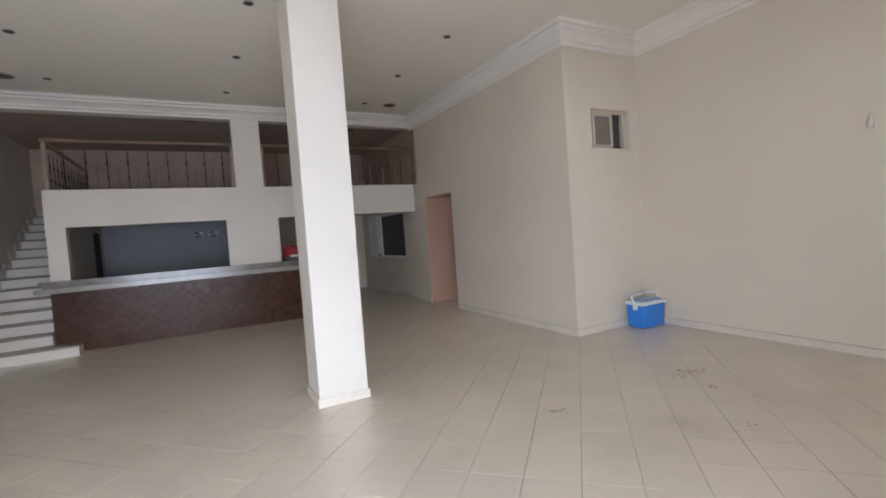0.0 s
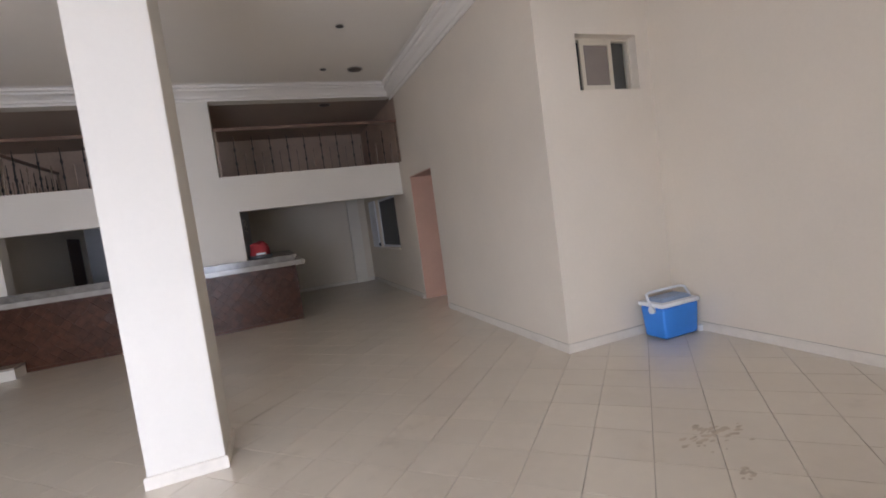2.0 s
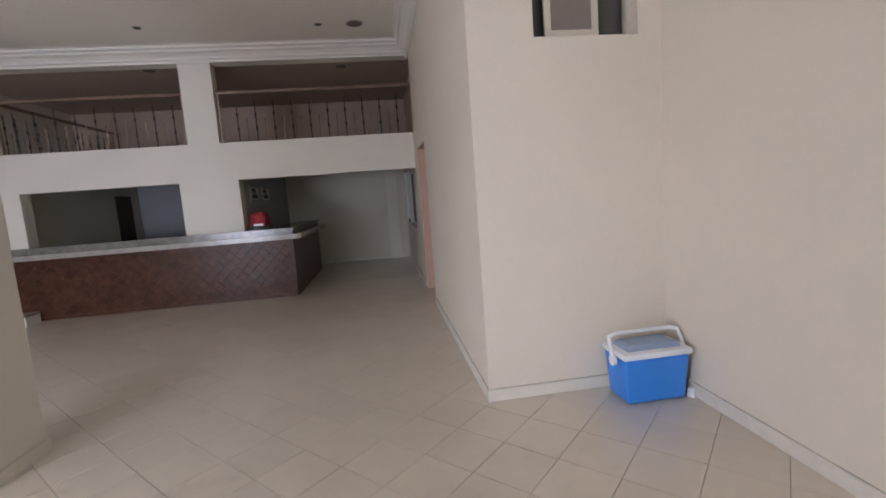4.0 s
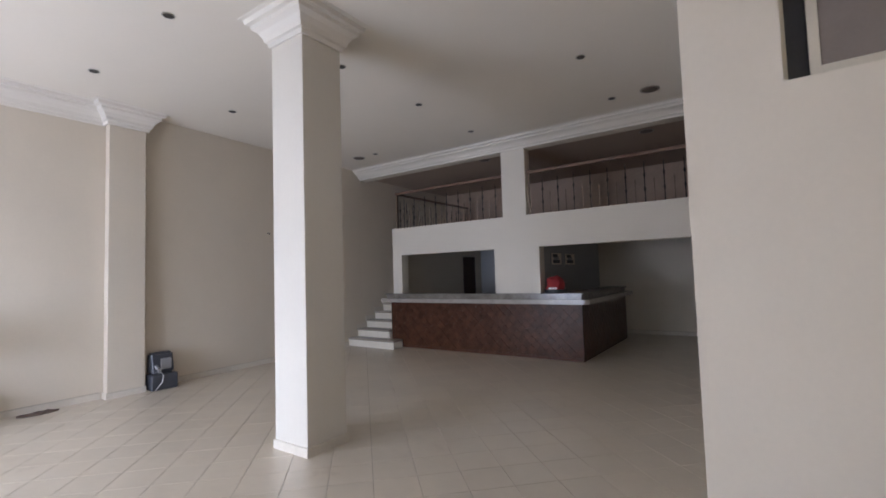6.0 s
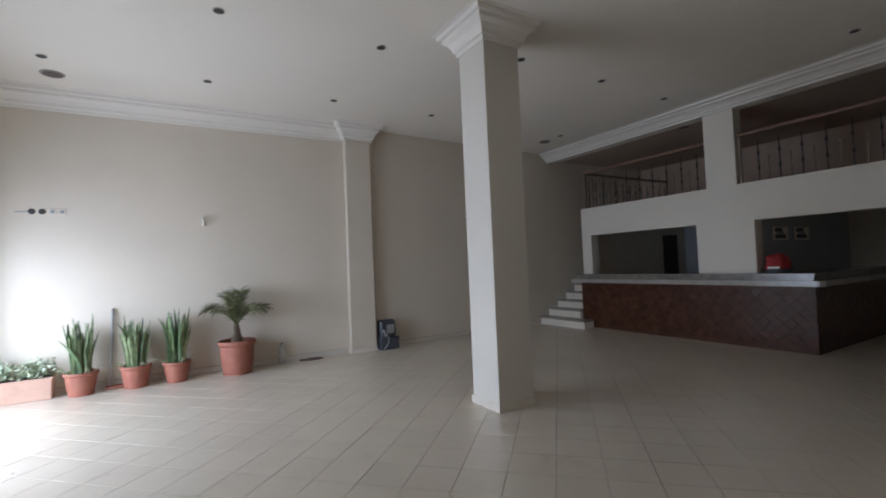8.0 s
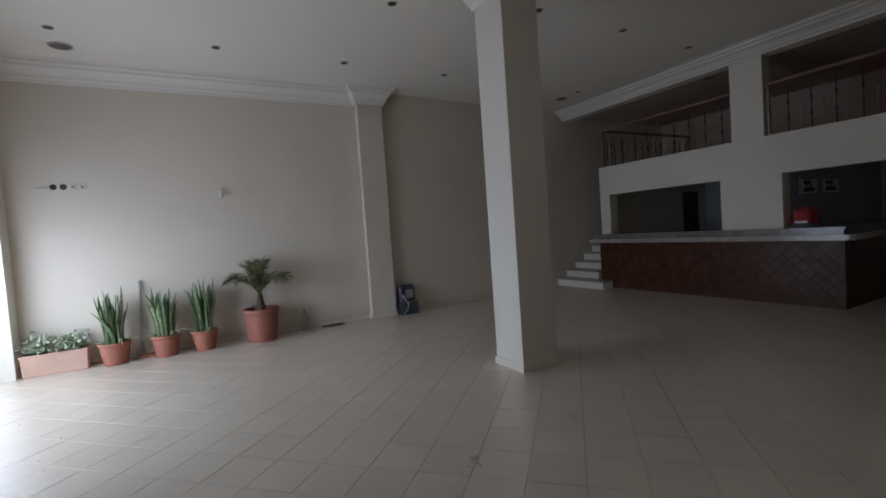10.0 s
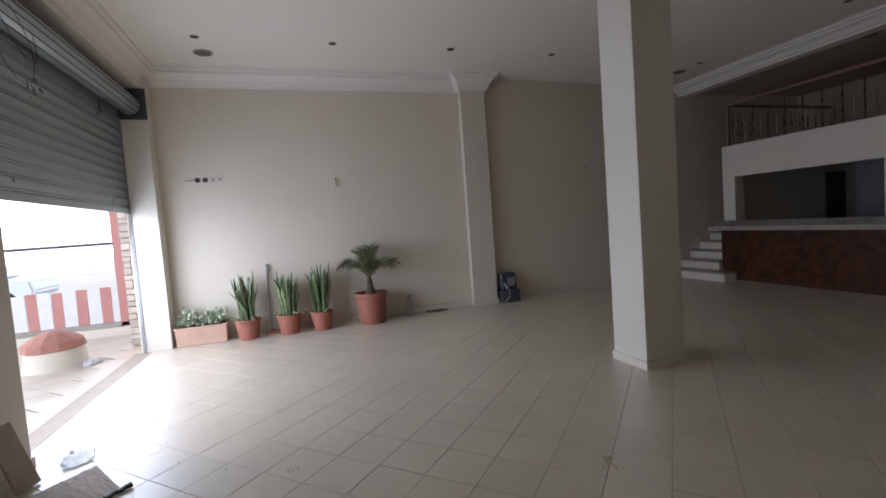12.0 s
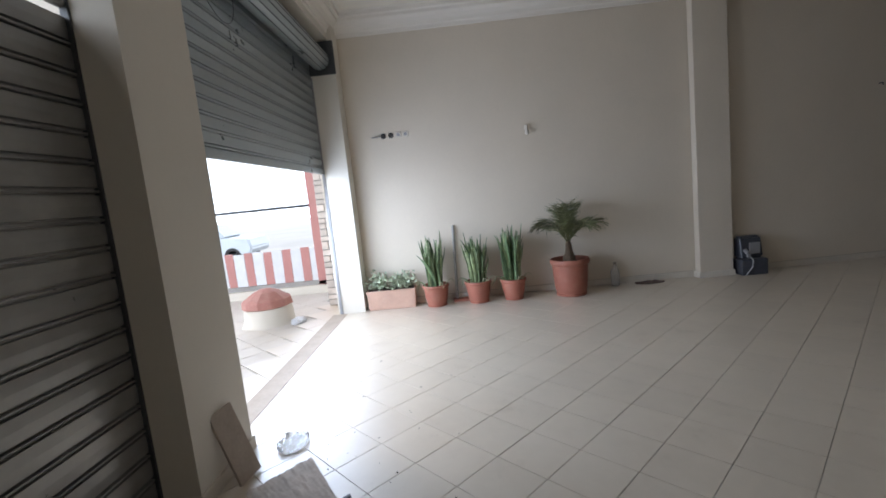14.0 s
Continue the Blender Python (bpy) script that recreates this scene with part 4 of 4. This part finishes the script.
snake_plant((-3.225, -3.07, 0), 0.125, 0.172, 0.285, 60, 0.74, 5, "dense snake plant in terracotta pot beside a stick")
snake_plant((-3.205, -2.61, 0), 0.115, 0.165, 0.275, 58, 0.84, 8, "tall snake plant with long leaves in terracotta pot")

pl = thing("potted_palm", "small feathery palm in a large terracotta pot", "palm", (-3.17, -1.87, 0))
pot(pl, 0.185, 0.24, 0.47)
bm = bmesh.new()
lathe(bm, [(0.06, 0.38), (0.085, 0.43), (0.075, 0.49), (0.045, 0.56), (0.035, 0.66), (0.02, 0.70)], 14)
for v in bm.verts:
    v.co += Vector((v.co.x, v.co.y, 0)).normalized() * noise.noise(v.co * 40) * 0.012
part("trunk", bm, BARK, pl)
rng = random.Random(11)
for k in range(22):
    a = 2 * math.pi * k / 22 + rng.uniform(-0.15, 0.15)
    rise, reach = rng.uniform(0.38, 0.56), rng.uniform(0.34, 0.46)
    if k % 3 == 0:
        rise, reach = rng.uniform(0.48, 0.60), rng.uniform(0.10, 0.20)
    cx = max(-0.29, math.cos(a) * reach) if math.cos(a) < 0 else math.cos(a) * reach
    sy = math.sin(a) * reach
    bm = bmesh.new()
    spine = []
    for i in range(9):
        f = i / 8
        spine.append(Vector((cx * f, sy * f, 0.66 + rise * (1.55 * f - 0.95 * f * f * (1.12 if k % 3 else 0.75)))))
    tube(bm, spine, 0.005, 5, 0.0015)
    for i in range(2, 9):
        d = (spine[i] - spine[i - 1]).normalized()
        side = d.cross(Vector((0, 0, 1))).normalized()
        for j in range(3):
            c = spine[i - 1].lerp(spine[i], j / 3 + 0.16)
            for s in (-1, 1):
                ll = 0.19 * math.sin(math.pi * min(1, (i - 1.2 + j / 3) / 8.2)) + 0.04
                tip = c + side * s * ll * 0.75 + d * ll * 0.75 + Vector((0, 0, rng.uniform(-0.07, 0.015)))
                w = d * 0.0045
                mid = c.lerp(tip, 0.5) + Vector((0, 0, 0.012))
                q = [bm.verts.new(c - w), bm.verts.new(c + w), bm.verts.new(mid + w), bm.verts.new(tip), bm.verts.new(mid - w)]
                bm.faces.new(q)
    part("frond", bm, FROND, pl)

pb = thing("planter_box", "pinkish terracotta trough planted with pale green herbs", "planter", (-3.34, -4.235, 0))
bm = bmesh.new()
vs = box(bm, -0.10, 0.10, -0.325, 0.325, 0, 0.26)
for v in vs:
    if v.co.z < 0.1:
        v.co.x, v.co.y = v.co.x * 0.9, v.co.y * 0.97
bmesh.ops.bevel(bm, geom=bm.edges[:], offset=0.008, segments=2, affect="EDGES")
part("trough", bm, PALETERRA, pb, "pinkish terracotta trough")
bm = bmesh.new()
box(bm, -0.108, 0.108, -0.333, 0.333, 0.235, 0.2595, 0.006)
part("rim", bm, PALETERRA, pb)
bm = bmesh.new()
box(bm, -0.085, 0.085, -0.31, 0.31, 0.2605, 0.268)
part("soil", bm, SOIL, pb)
rng = random.Random(4)
bm = bmesh.new()
for k in range(420):
    hub = rng.choice((-0.18, -0.15, 0.08, 0.15, 0.2))
    c = Vector((rng.gauss(0, 0.055), hub + rng.gauss(0, 0.07), 0.26 + abs(rng.gauss(0.07, 0.065))))
    c.x, c.y = max(-0.13, min(0.16, c.x)), max(-0.31, min(0.33, c.y))
    d = Vector((rng.uniform(-1, 1), rng.uniform(-1, 1), rng.uniform(-0.1, 0.9))).normalized()
    s = d.orthogonal().normalized() * rng.uniform(0.014, 0.026)
    ll = rng.uniform(0.045, 0.075)
    q = [c, c + d * ll * 0.5 + s, c + d * ll, c + d * ll * 0.5 - s]
    bm.faces.new([bm.verts.new(p) for p in q])
tagged(part("foliage", bm, HERB, pb, "small pale green leaves"), kind="stuff")
for k in range(14):
    bm = bmesh.new()
    y = rng.choice((-0.17, 0.13)) + rng.gauss(0, 0.06)
    tube(bm, [(0, y, 0.245), (rng.uniform(-0.05, 0.06), y + rng.uniform(-0.06, 0.06), 0.36)], 0.003, 5)
    part("stem", bm, HERB, pb)

st = thing("broom_stick", "thin dark stick leaning on the wall in a wooden foot", "stick", (-3.40, -3.36, 0))
bm = bmesh.new()
tube(bm, [(0.0, 0, 0.03), (-0.075, 0.03, 1.02)], 0.019, 8)
part("pole", bm, CONC, st)
bm = bmesh.new()
box(bm, -0.05, 0.09, -0.05, 0.21, 0, 0.03, 0.004)
part("foot_board", bm, TERRA, st, "reddish wooden foot board")

bo = thing("plastic_bottle", "clear empty plastic bottle with a dark cap", "bottle", (-3.40, -1.22, 0))
bm = bmesh.new()
lathe(bm, [(0.05, 0), (0.055, 0.01), (0.055, 0.08), (0.05, 0.09), (0.055, 0.10), (0.055, 0.20), (0.02, 0.27), (0.015, 0.29)], 20)
part("body", bm, FILM, bo, "milky clear plastic body", True)
bm = bmesh.new()
lathe(bm, [(0.018, 0.291), (0.018, 0.315)], 14)
part("cap", bm, BLACK, bo)

bm = bmesh.new()
bmesh.ops.create_grid(bm, x_segments=14, y_segments=10, size=0.5)
top = bm.verts[:]
for v in top:
    x, y = v.co.x * 0.16, v.co.y * 0.34
    e = 1 + 0.25 * noise.noise(Vector((v.co.x * 3, v.co.y * 3, 1)))
    x *= 1 - 0.7 * (2 * v.co.y) ** 2 + 0.25 * noise.noise(Vector((v.co.y * 9, 2, 3)))
    v.co = Vector((x * e, y * e, 0.010 + 0.035 * abs(noise.noise(Vector((x * 14, y * 14, 5))))))
ext = bmesh.ops.extrude_face_region(bm, geom=bm.faces[:])
for v in ext["geom"]:
    if isinstance(v, bmesh.types.BMVert):
        v.co.z = 0.001
single("floor_rag", bm, RAG, "crumpled dark rag lying at the wall foot", "rag", (-3.36, -0.79, 0))

ap = thing("black_appliance", "black plastic machine with white cable standing on the floor", "appliance", (-3.50, 0.37, 0))
bm = bmesh.new()
box(bm, 0.03, 0.25, 0.0, 0.33, 0.0, 0.21, 0.012)
part("base", bm, BLUEGREY, ap)
bm = bmesh.new()
vs = box(bm, 0.03, 0.20, 0.015, 0.31, 0.212, 0.50)
for v in vs:
    if v.co.z > 0.4 and v.co.x > 0.1:
        v.co.x -= 0.05
bmesh.ops.bevel(bm, geom=bm.edges[:], offset=0.025, segments=3, affect="EDGES")
part("housing", bm, BLUEGREY, ap, "dark blue grey housing", True)
bm = bmesh.new()
box(bm, 0.17, 0.19, 0.13, 0.27, 0.25, 0.42, 0.008)
part("front_panel", bm, GREYP, ap, "grey front panel")
bm = bmesh.new()
tube(bm, [(0.2, 0.06, 0.33), (0.235, 0.07, 0.30), (0.23, 0.10, 0.27), (0.21, 0.09, 0.24)], 0.024, 8)
part("hose_grip", bm, GREYP, ap, "grey grip", True)
bm = bmesh.new()
tube(bm, [(0.22, 0.10, 0.26), (0.262, 0.13, 0.20), (0.262, 0.12, 0.11), (0.262, 0.07, 0.05), (0.27, 0.03, 0.012)], 0.0055, 6)
part("cable", bm, WHITEP, ap, "white cable")

# ---- boards by the middle pier ----
bm = bmesh.new()
vs = box(bm, -0.082, 0.082, -0.009, 0.009, 0, 0.42, 0.003)
ob = single("leaning_board", bm, PLY, "worn grey board leaning against the pier", "board", (0.30, -4.565, 0.004))
ob.matrix_basis = pose(0.30, -4.55, 0.006, 17, 3, -14)
fb = thing("cardboard_sheet", "worn brown board lying flat on the tiles", "board", (0.50, -4.25, 0), rz=0)
bm = bmesh.new()
A, B, C, D = Vector((-0.06, -0.27)), Vector((0.33, 0.03)), Vector((0.08, 0.27)), Vector((-0.33, 0.0))
NX, NY = 14, 26
grid = []
for i in range(NX + 1):
    row = []
    for j in range(NY + 1):
        u, v = i / NX, j / NY
        p = (A.lerp(B, u)).lerp(D.lerp(C, u), v)
        rough = 0.016 * noise.noise(Vector((p.x * 38, p.y * 38, 2))) if j in (0, NY) or i in (0, NX) else 0
        z = 0.003 + 0.011 * abs(noise.noise(Vector((u * 3.0, v * 15, 7)))) + 0.006 * noise.noise(Vector((u * 6, v * 40, 3))) ** 2 + 0.012 * (v ** 6)
        row.append((p.x + rough, p.y + rough, z))
    grid.append(row)
hi = [[bm.verts.new((x, y, z + 0.005)) for x, y, z in r] for r in grid]
lo = [[bm.verts.new((x, y, z - 0.002)) for x, y, z in r] for r in grid]
for i in range(NX):
    for j in range(NY):
        bm.faces.new((hi[i][j], hi[i + 1][j], hi[i + 1][j + 1], hi[i][j + 1]))
        bm.faces.new((lo[i][j], lo[i][j + 1], lo[i + 1][j + 1], lo[i + 1][j]))
for i in range(NX):
    bm.faces.new((hi[i][0], lo[i][0], lo[i + 1][0], hi[i + 1][0])), bm.faces.new((hi[i][NY], hi[i + 1][NY], lo[i + 1][NY], lo[i][NY]))
for j in range(NY):
    bm.faces.new((hi[0][j], hi[0][j + 1], lo[0][j + 1], lo[0][j])), bm.faces.new((hi[NX][j], lo[NX][j], lo[NX][j + 1], hi[NX][j + 1]))
part("sheet", bm, CARD, fb)
bm = bmesh.new()
tube(bm, [(0.055 + 0.013 * k + 0.006 * math.sin(k * 2.3), 0.315 - 0.0125 * k, 0.016 + 0.004 * math.sin(k * 1.7)) for k in range(9)], 0.024, 9, 0.012)
for v in bm.verts:
    v.co += Vector((noise.noise(v.co * 60), noise.noise(v.co * 55 + Vector((3, 0, 0))), 0.4 * noise.noise(v.co * 70))) * 0.008
    v.co.z = max(0.004, 0.012 + (v.co.z - 0.012) * 0.6)
part("torn_edge", bm, BLACK, fb, "dark torn edge strip")

bm = bmesh.new()
bmesh.ops.create_icosphere(bm, subdivisions=4, radius=1.0)
for v in bm.verts:
    n = noise.noise(v.co * 3.0) * 0.28 + noise.noise(v.co * 8) * 0.14
    v.co = Vector((v.co.x * 0.11 * (1 + n), v.co.y * 0.085 * (1 + n), max(0.0, v.co.z + 0.4) * 0.030 * (1 + 2.5 * n) + 0.001))
single("plastic_bag", bm, FILM, "crumpled clear plastic bag on the floor", "plastic bag", (-0.01, -4.42, 0))

bm = bmesh.new()
bmesh.ops.create_icosphere(bm, subdivisions=3, radius=1.0)
for v in bm.verts:
    n = noise.noise(v.co * 2.2) * 0.35 + noise.noise(v.co * 6) * 0.25
    v.co = Vector((v.co.x * 0.085 * (1 + n), v.co.y * 0.06 * (1 + n), max(0.0, v.co.z + 0.25) * 0.028 * (1 + n) + 0.001))
single("dirt_heap", bm, SOIL, "small dark heap of swept dirt at the shutter foot", "dirt", (0.625, -4.80, 0))

rng = random.Random(21)
bm = bmesh.new()
for k in range(90):
    c = Vector((rng.gauss(0.7, 0.75), rng.gauss(-4.0, 0.4), 0.0015))
    if c.y < -4.55 or c.x < -2.5:
        continue
    r = rng.uniform(0.002, 0.006)
    ring0 = [bm.verts.new((c.x + r * rng.uniform(0.6, 1.6) * math.cos(a), c.y + r * rng.uniform(0.6, 1.6) * math.sin(a), 0.0012)) for a in (0, 1.2, 2.4, 3.7, 5.0)]
    tip = bm.verts.new((c.x, c.y, 0.0012 + r * rng.uniform(0.3, 0.8)))
    for i in range(5):
        bm.faces.new((ring0[i], ring0[(i + 1) % 5], tip))
tagged(new("floor_grit", mesh_of("floor_grit", bm, SOIL)), "dark crumbs of dirt scattered on the tiles", "dirt", kind="stuff")

rng = random.Random(33)
bm = bmesh.new()
for sx, sy, wx, wy, count in ((3.02, -1.33, 0.11, 0.05, 60), (2.84, -1.65, 0.03, 0.025, 9), (1.55, -1.25, 0.06, 0.03, 16), (0.79, -2.99, 0.02, 0.02, 5), (2.3, -2.2, 0.05, 0.03, 8)):
    for k in range(count):
        cx, cy, r = rng.gauss(sx, wx), rng.gauss(sy, wy), rng.uniform(0.004, 0.016)
        ring0 = [bm.verts.new((cx + 1.9 * r * rng.uniform(0.5, 1.3) * math.cos(a), cy + r * rng.uniform(0.5, 1.3) * math.sin(a), 0.0010)) for a in (0, 0.9, 1.8, 2.7, 3.6, 4.5, 5.4)]
        tip = bm.verts.new((cx, cy, 0.0016))
        for i in range(7):
            bm.faces.new((ring0[i], ring0[(i + 1) % 7], tip))
tagged(new("floor_stains", mesh_of("floor_stains", bm, STAIN)), "faint brown dried smears on the tiles", "stain", kind="stuff")

# ---- outside: terrace, fence, drum, distance ----
setting("terrace", boxes((-6.5, 6, -10, -4.985, -0.3, -0.022)), CONC, "concrete bed of the terrace tiles", "terrace")
bm = bmesh.new()
box(bm, -3.21, PX0 - 0.002, -5.03, -4.84, -0.006, 0.0035, 0.001)
setting("threshold_strip", bm, STRIP, "worn beige stone threshold under the open shutter", "threshold")
sp = thing("stone_pier", "outside pier clad with rough split stones", "pier", (-4.25, -5.25, -0.02))
bm = bmesh.new()
box(bm, 0, 0.42, 0, 0.285, 0, 4.4)
part("core", bm, CONC, sp)
rng = random.Random(9)
z = 0.02
while z < 2.5:
    hgt = rng.uniform(0.07, 0.13)
    cuts = [0.0, rng.uniform(0.10, 0.2), 0.285]
    for y0, y1 in zip(cuts, cuts[1:]):
        bm = bmesh.new()
        vs = box(bm, 0.421, 0.445 + rng.uniform(0, 0.02), y0 + 0.006, y1 - 0.006, z + 0.006, z + hgt - 0.006, 0.008)
        part("stone", bm, STONE, sp)
    z += hgt
fe = thing("terrace_fence", "low fence of red and white boards with red post", "fence", (-5.05, -5.62, -0.02))
for k in range(24):
    y0 = -0.06 - 0.1675 * k
    bm = bmesh.new()
    red = k % 2
    grow = -0.010 if red else 0.010
    vs = box(bm, -0.012 - 0.004 * red, 0.012 + 0.004 * red, y0 - 0.164 - grow, y0 - 0.003 + grow, 0.222, 0.80 + 0.012 * math.sin(k * 2.2))
    for v in vs:
        v.co.y += red * 0.012 * math.sin(k * 3.7 + (2.0 if v.co.z > 0.5 else 0.0) + (0.6 if v.co.y > y0 - 0.08 else 0.0))
    part("board", bm, WHITEP if k % 2 == 0 else RED, fe, "white board" if k % 2 == 0 else "red board")
bm = bmesh.new()
box(bm, -0.05, 0.05, -0.13, 0.035, 0.0, 3.2, 0.006)
part("post", bm, RED, fe)
bm = bmesh.new()
tube(bm, [(0, 0, 1.52), (0, -4.1, 1.52)], 0.024, 8)
part("wire_rail", bm, DARKSTEEL, fe)
bm = bmesh.new()
box(bm, -0.04, 0.05, -4.2, 0.55, 0.145, 0.218, 0.006)
part("foot_rail", bm, CONC, fe, "grey concrete strip under the boards")
bm = bmesh.new()
box(bm, -0.10, 0.13, -4.2, 0.55, 0.0, 0.144, 0.012)
part("plinth", bm, WHITE, fe, "low whitewashed plinth")
dm = thing("round_chimney_cap", "white masonry drum with a red conical lid", "vent drum", (-3.18, -5.88, -0.02))
bm = bmesh.new()
lathe(bm, [(0.345, 0), (0.33, 0.02), (0.315, 0.06), (0.31, 0.12), (0.305, 0.18), (0.295, 0.24)], 40)
for v in bm.verts:
    v.co += Vector((v.co.x, v.co.y, 0)) * (0.09 * noise.noise(v.co * 5) + 0.04 * noise.noise(v.co * 14))
part("drum", bm, WHITE, dm, "whitewashed masonry drum", True)
bm = bmesh.new()
lathe(bm, [(0.30, 0.242), (0.325, 0.25), (0.315, 0.34), (0.16, 0.44), (0.07, 0.475), (0.01, 0.48)], 11)
for v in bm.verts:
    v.co += Vector((noise.noise(v.co * 6), noise.noise(v.co * 6 + Vector((4, 0, 0))), 0)) * 0.02
part("lid", bm, LIDRED, dm, "rough red painted lid, colour paled for glare")

bm = bmesh.new()
bmesh.ops.create_icosphere(bm, subdivisions=3, radius=1.0)
for v in bm.verts:
    n = noise.noise(v.co * 2.5) * 0.4 + noise.noise(v.co * 7) * 0.2
    v.co = Vector((v.co.x * 0.13 * (1 + n), v.co.y * 0.09 * (1 + n), max(0.0, v.co.z + 0.3) * 0.05 * (1 + n) + 0.001))
single("plastic_scrap", bm, WHITEP, "crumpled white plastic scrap beside the drum", "litter", (-3.05, -5.45, -0.012))

# a pale blue car parked beyond the fence, haze put into its colours
CARBLUE = material("haze_paled_car_paint", (0.66, 0.72, 0.76), 0.4, vary=0.04, scale=1, fine=10, bump=0.0, coat=0.5)
CARGLASS = material("haze_paled_car_glass", (0.48, 0.54, 0.58), 0.2, vary=0.04, scale=2, bump=0.0)
car = thing("parked_car", "pale blue small car parked beyond the fence", "car", (-14.0, -12.6, -0.3), rz=90)
bm = bmesh.new()
prism(bm, [(-1.9, 0.35), (1.85, 0.35), (1.95, 0.55), (1.85, 0.88), (1.1, 0.98), (-1.75, 0.98), (-1.95, 0.8), (-1.95, 0.5)], -0.8, 0.8)
bmesh.ops.rotate(bm, verts=bm.verts, matrix=Matrix.Rotation(radians(90), 3, "X"))
bmesh.ops.bevel(bm, geom=bm.edges[:], offset=0.05, segments=2, affect="EDGES")
body = part("body", bm, CARBLUE, car, smooth=True)
bm = bmesh.new()
vs = box(bm, -1.6, 0.95, -0.7, 0.7, 0.99, 1.47)
for v in vs:
    if v.co.z > 1.2:
        v.co.x = -0.35 + (v.co.x + 0.35) * 0.68
        v.co.y *= 0.84
bmesh.ops.bevel(bm, geom=bm.edges[:], offset=0.05, segments=2, affect="EDGES")
part("cabin", bm, CARBLUE, car, smooth=True)
for s in (-1, 1):
    for x0, x1 in ((-1.15, -0.35), (-0.28, 0.5)):
        bm = bmesh.new()
        box(bm, x0, x1, s * 0.655 - 0.012, s * 0.655 + 0.012, 1.08, 1.34, 0.008)
        part("side_window", bm, CARGLASS, car, "side window paled to stand in for haze")
    for x in (-1.25, 1.2):
        bm = bmesh.new()
        lathe(bm, [(0.19, -0.08), (0.30, -0.09), (0.31, 0), (0.30, 0.09), (0.19, 0.08)], 24)
        wh = part("wheel", bm, BLACK, car, "black tyre")
        wh.matrix_basis = pose(x, s * 0.72, 0.31, 90, 0, 0)
        bm = bmesh.new()
        lathe(bm, [(0.185, -0.06), (0.19, 0.0), (0.185, 0.06)], 20)
        part("rim", bm, GREYP, wh)

# added glowing sheet in place of the white sky; it also lights the room
hz = bpy.data.materials.new("glowing_sky_sheet")
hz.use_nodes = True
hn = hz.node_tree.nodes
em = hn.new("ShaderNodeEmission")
em.inputs[0].default_value, em.inputs[1].default_value = (0.79, 0.95, 1.19, 1), SKYGLOW
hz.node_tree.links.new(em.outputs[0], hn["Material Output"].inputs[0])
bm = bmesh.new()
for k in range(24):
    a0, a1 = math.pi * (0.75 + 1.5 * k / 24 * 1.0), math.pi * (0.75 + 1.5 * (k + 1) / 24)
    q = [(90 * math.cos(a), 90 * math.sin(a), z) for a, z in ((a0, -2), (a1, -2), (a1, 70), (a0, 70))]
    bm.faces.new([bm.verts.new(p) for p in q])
setting("backdrop", bm, hz, "glowing sheet standing in for the white overcast sky", "backdrop")

# ---- floor tiles, laid diagonally ----
P = 0.32
S2 = math.sqrt(0.5)
floor = thing("floor", "beige ceramic floor tiles laid diagonally with dark joints", "floor", (0, 0, 0), kind="structure")


def tile_verts(cu, cv, g, top, z0=-0.010):
    h = P / 2 - g
    out = []
    for hh, z in ((h, z0), (h, top - 0.0008), (h - 0.0010, top)):
        for du, dv in ((-hh, -hh), (hh, -hh), (hh, hh), (-hh, hh)):
            u, v = cu + du, cv + dv
            out.append((S2 * (u - v), S2 * (u + v), z))
    return out


TF = [(8, 9, 10, 11)] + [(4 * r + k, 4 * r + (k + 1) % 4, 4 * r + 4 + (k + 1) % 4, 4 * r + 4 + k) for r in (0, 1) for k in range(4)]


def tile_mesh(name, mat, centres, g=0.0017, top=0.0, jitter=0.0, z0=-0.010):
    vs, fs = [], []
    rng = random.Random(2)
    for cu, cv in centres:
        b = len(vs)
        dz = rng.uniform(-jitter, jitter)
        vs += [(x, y, z + dz) for x, y, z in tile_verts(cu, cv, g, top, z0)]
        fs += [tuple(b + i for i in f) for f in TF]
    me = bpy.data.meshes.new(name)
    me.from_pydata(vs, [], fs)
    me.materials.append(mat)
    return me


ONE = tile_mesh("tile", TILE, [(0, 0)])
near, rest, outer = [], [], []
for i in range(-40, 40):
    for j in range(-40, 40):
        cu, cv = -2.04 + P * (i + 0.5), -2.13 + P * (j + 0.5)
        x, y = S2 * (cu - cv), S2 * (cu + cv)
        if -4.05 < x < 4.75 and -4.62 < y < 8.5:
            (near if -1.3 < x and -4.75 < y < 0.35 and x < 4.7 else rest).append((cu, cv))
        elif -6.3 < x < 4.5 and -9.5 < y <= -5.24:
            outer.append((cu, cv))
        elif -4.05 < x < 4.75 and -5.24 < y <= -4.62:
            rest.append((cu, cv))
near.sort(key=lambda c: c[1] + c[0])
rest += near[300:]
rng = random.Random(6)
for cu, cv in near[:300]:
    ob = new("tile", ONE)
    ob.parent = floor
    ob.matrix_basis = pose(S2 * (cu - cv), S2 * (cu + cv), rng.uniform(-0.0006, 0.0004))
ob = new("tiles", tile_mesh("tiles", TILEREST, rest, jitter=0.0005))
ob.parent = floor
tagged(ob, "beige diagonal floor tiles further off", kind="stuff")
tr = new("terrace_tiles", tile_mesh("terrace_tiles", OUTTILE, outer, g=0.004, top=-0.012, z0=-0.024, jitter=0.0008))
tagged(tr, "pale worn outdoor tiles of the terrace", "terrace", kind="stuff")
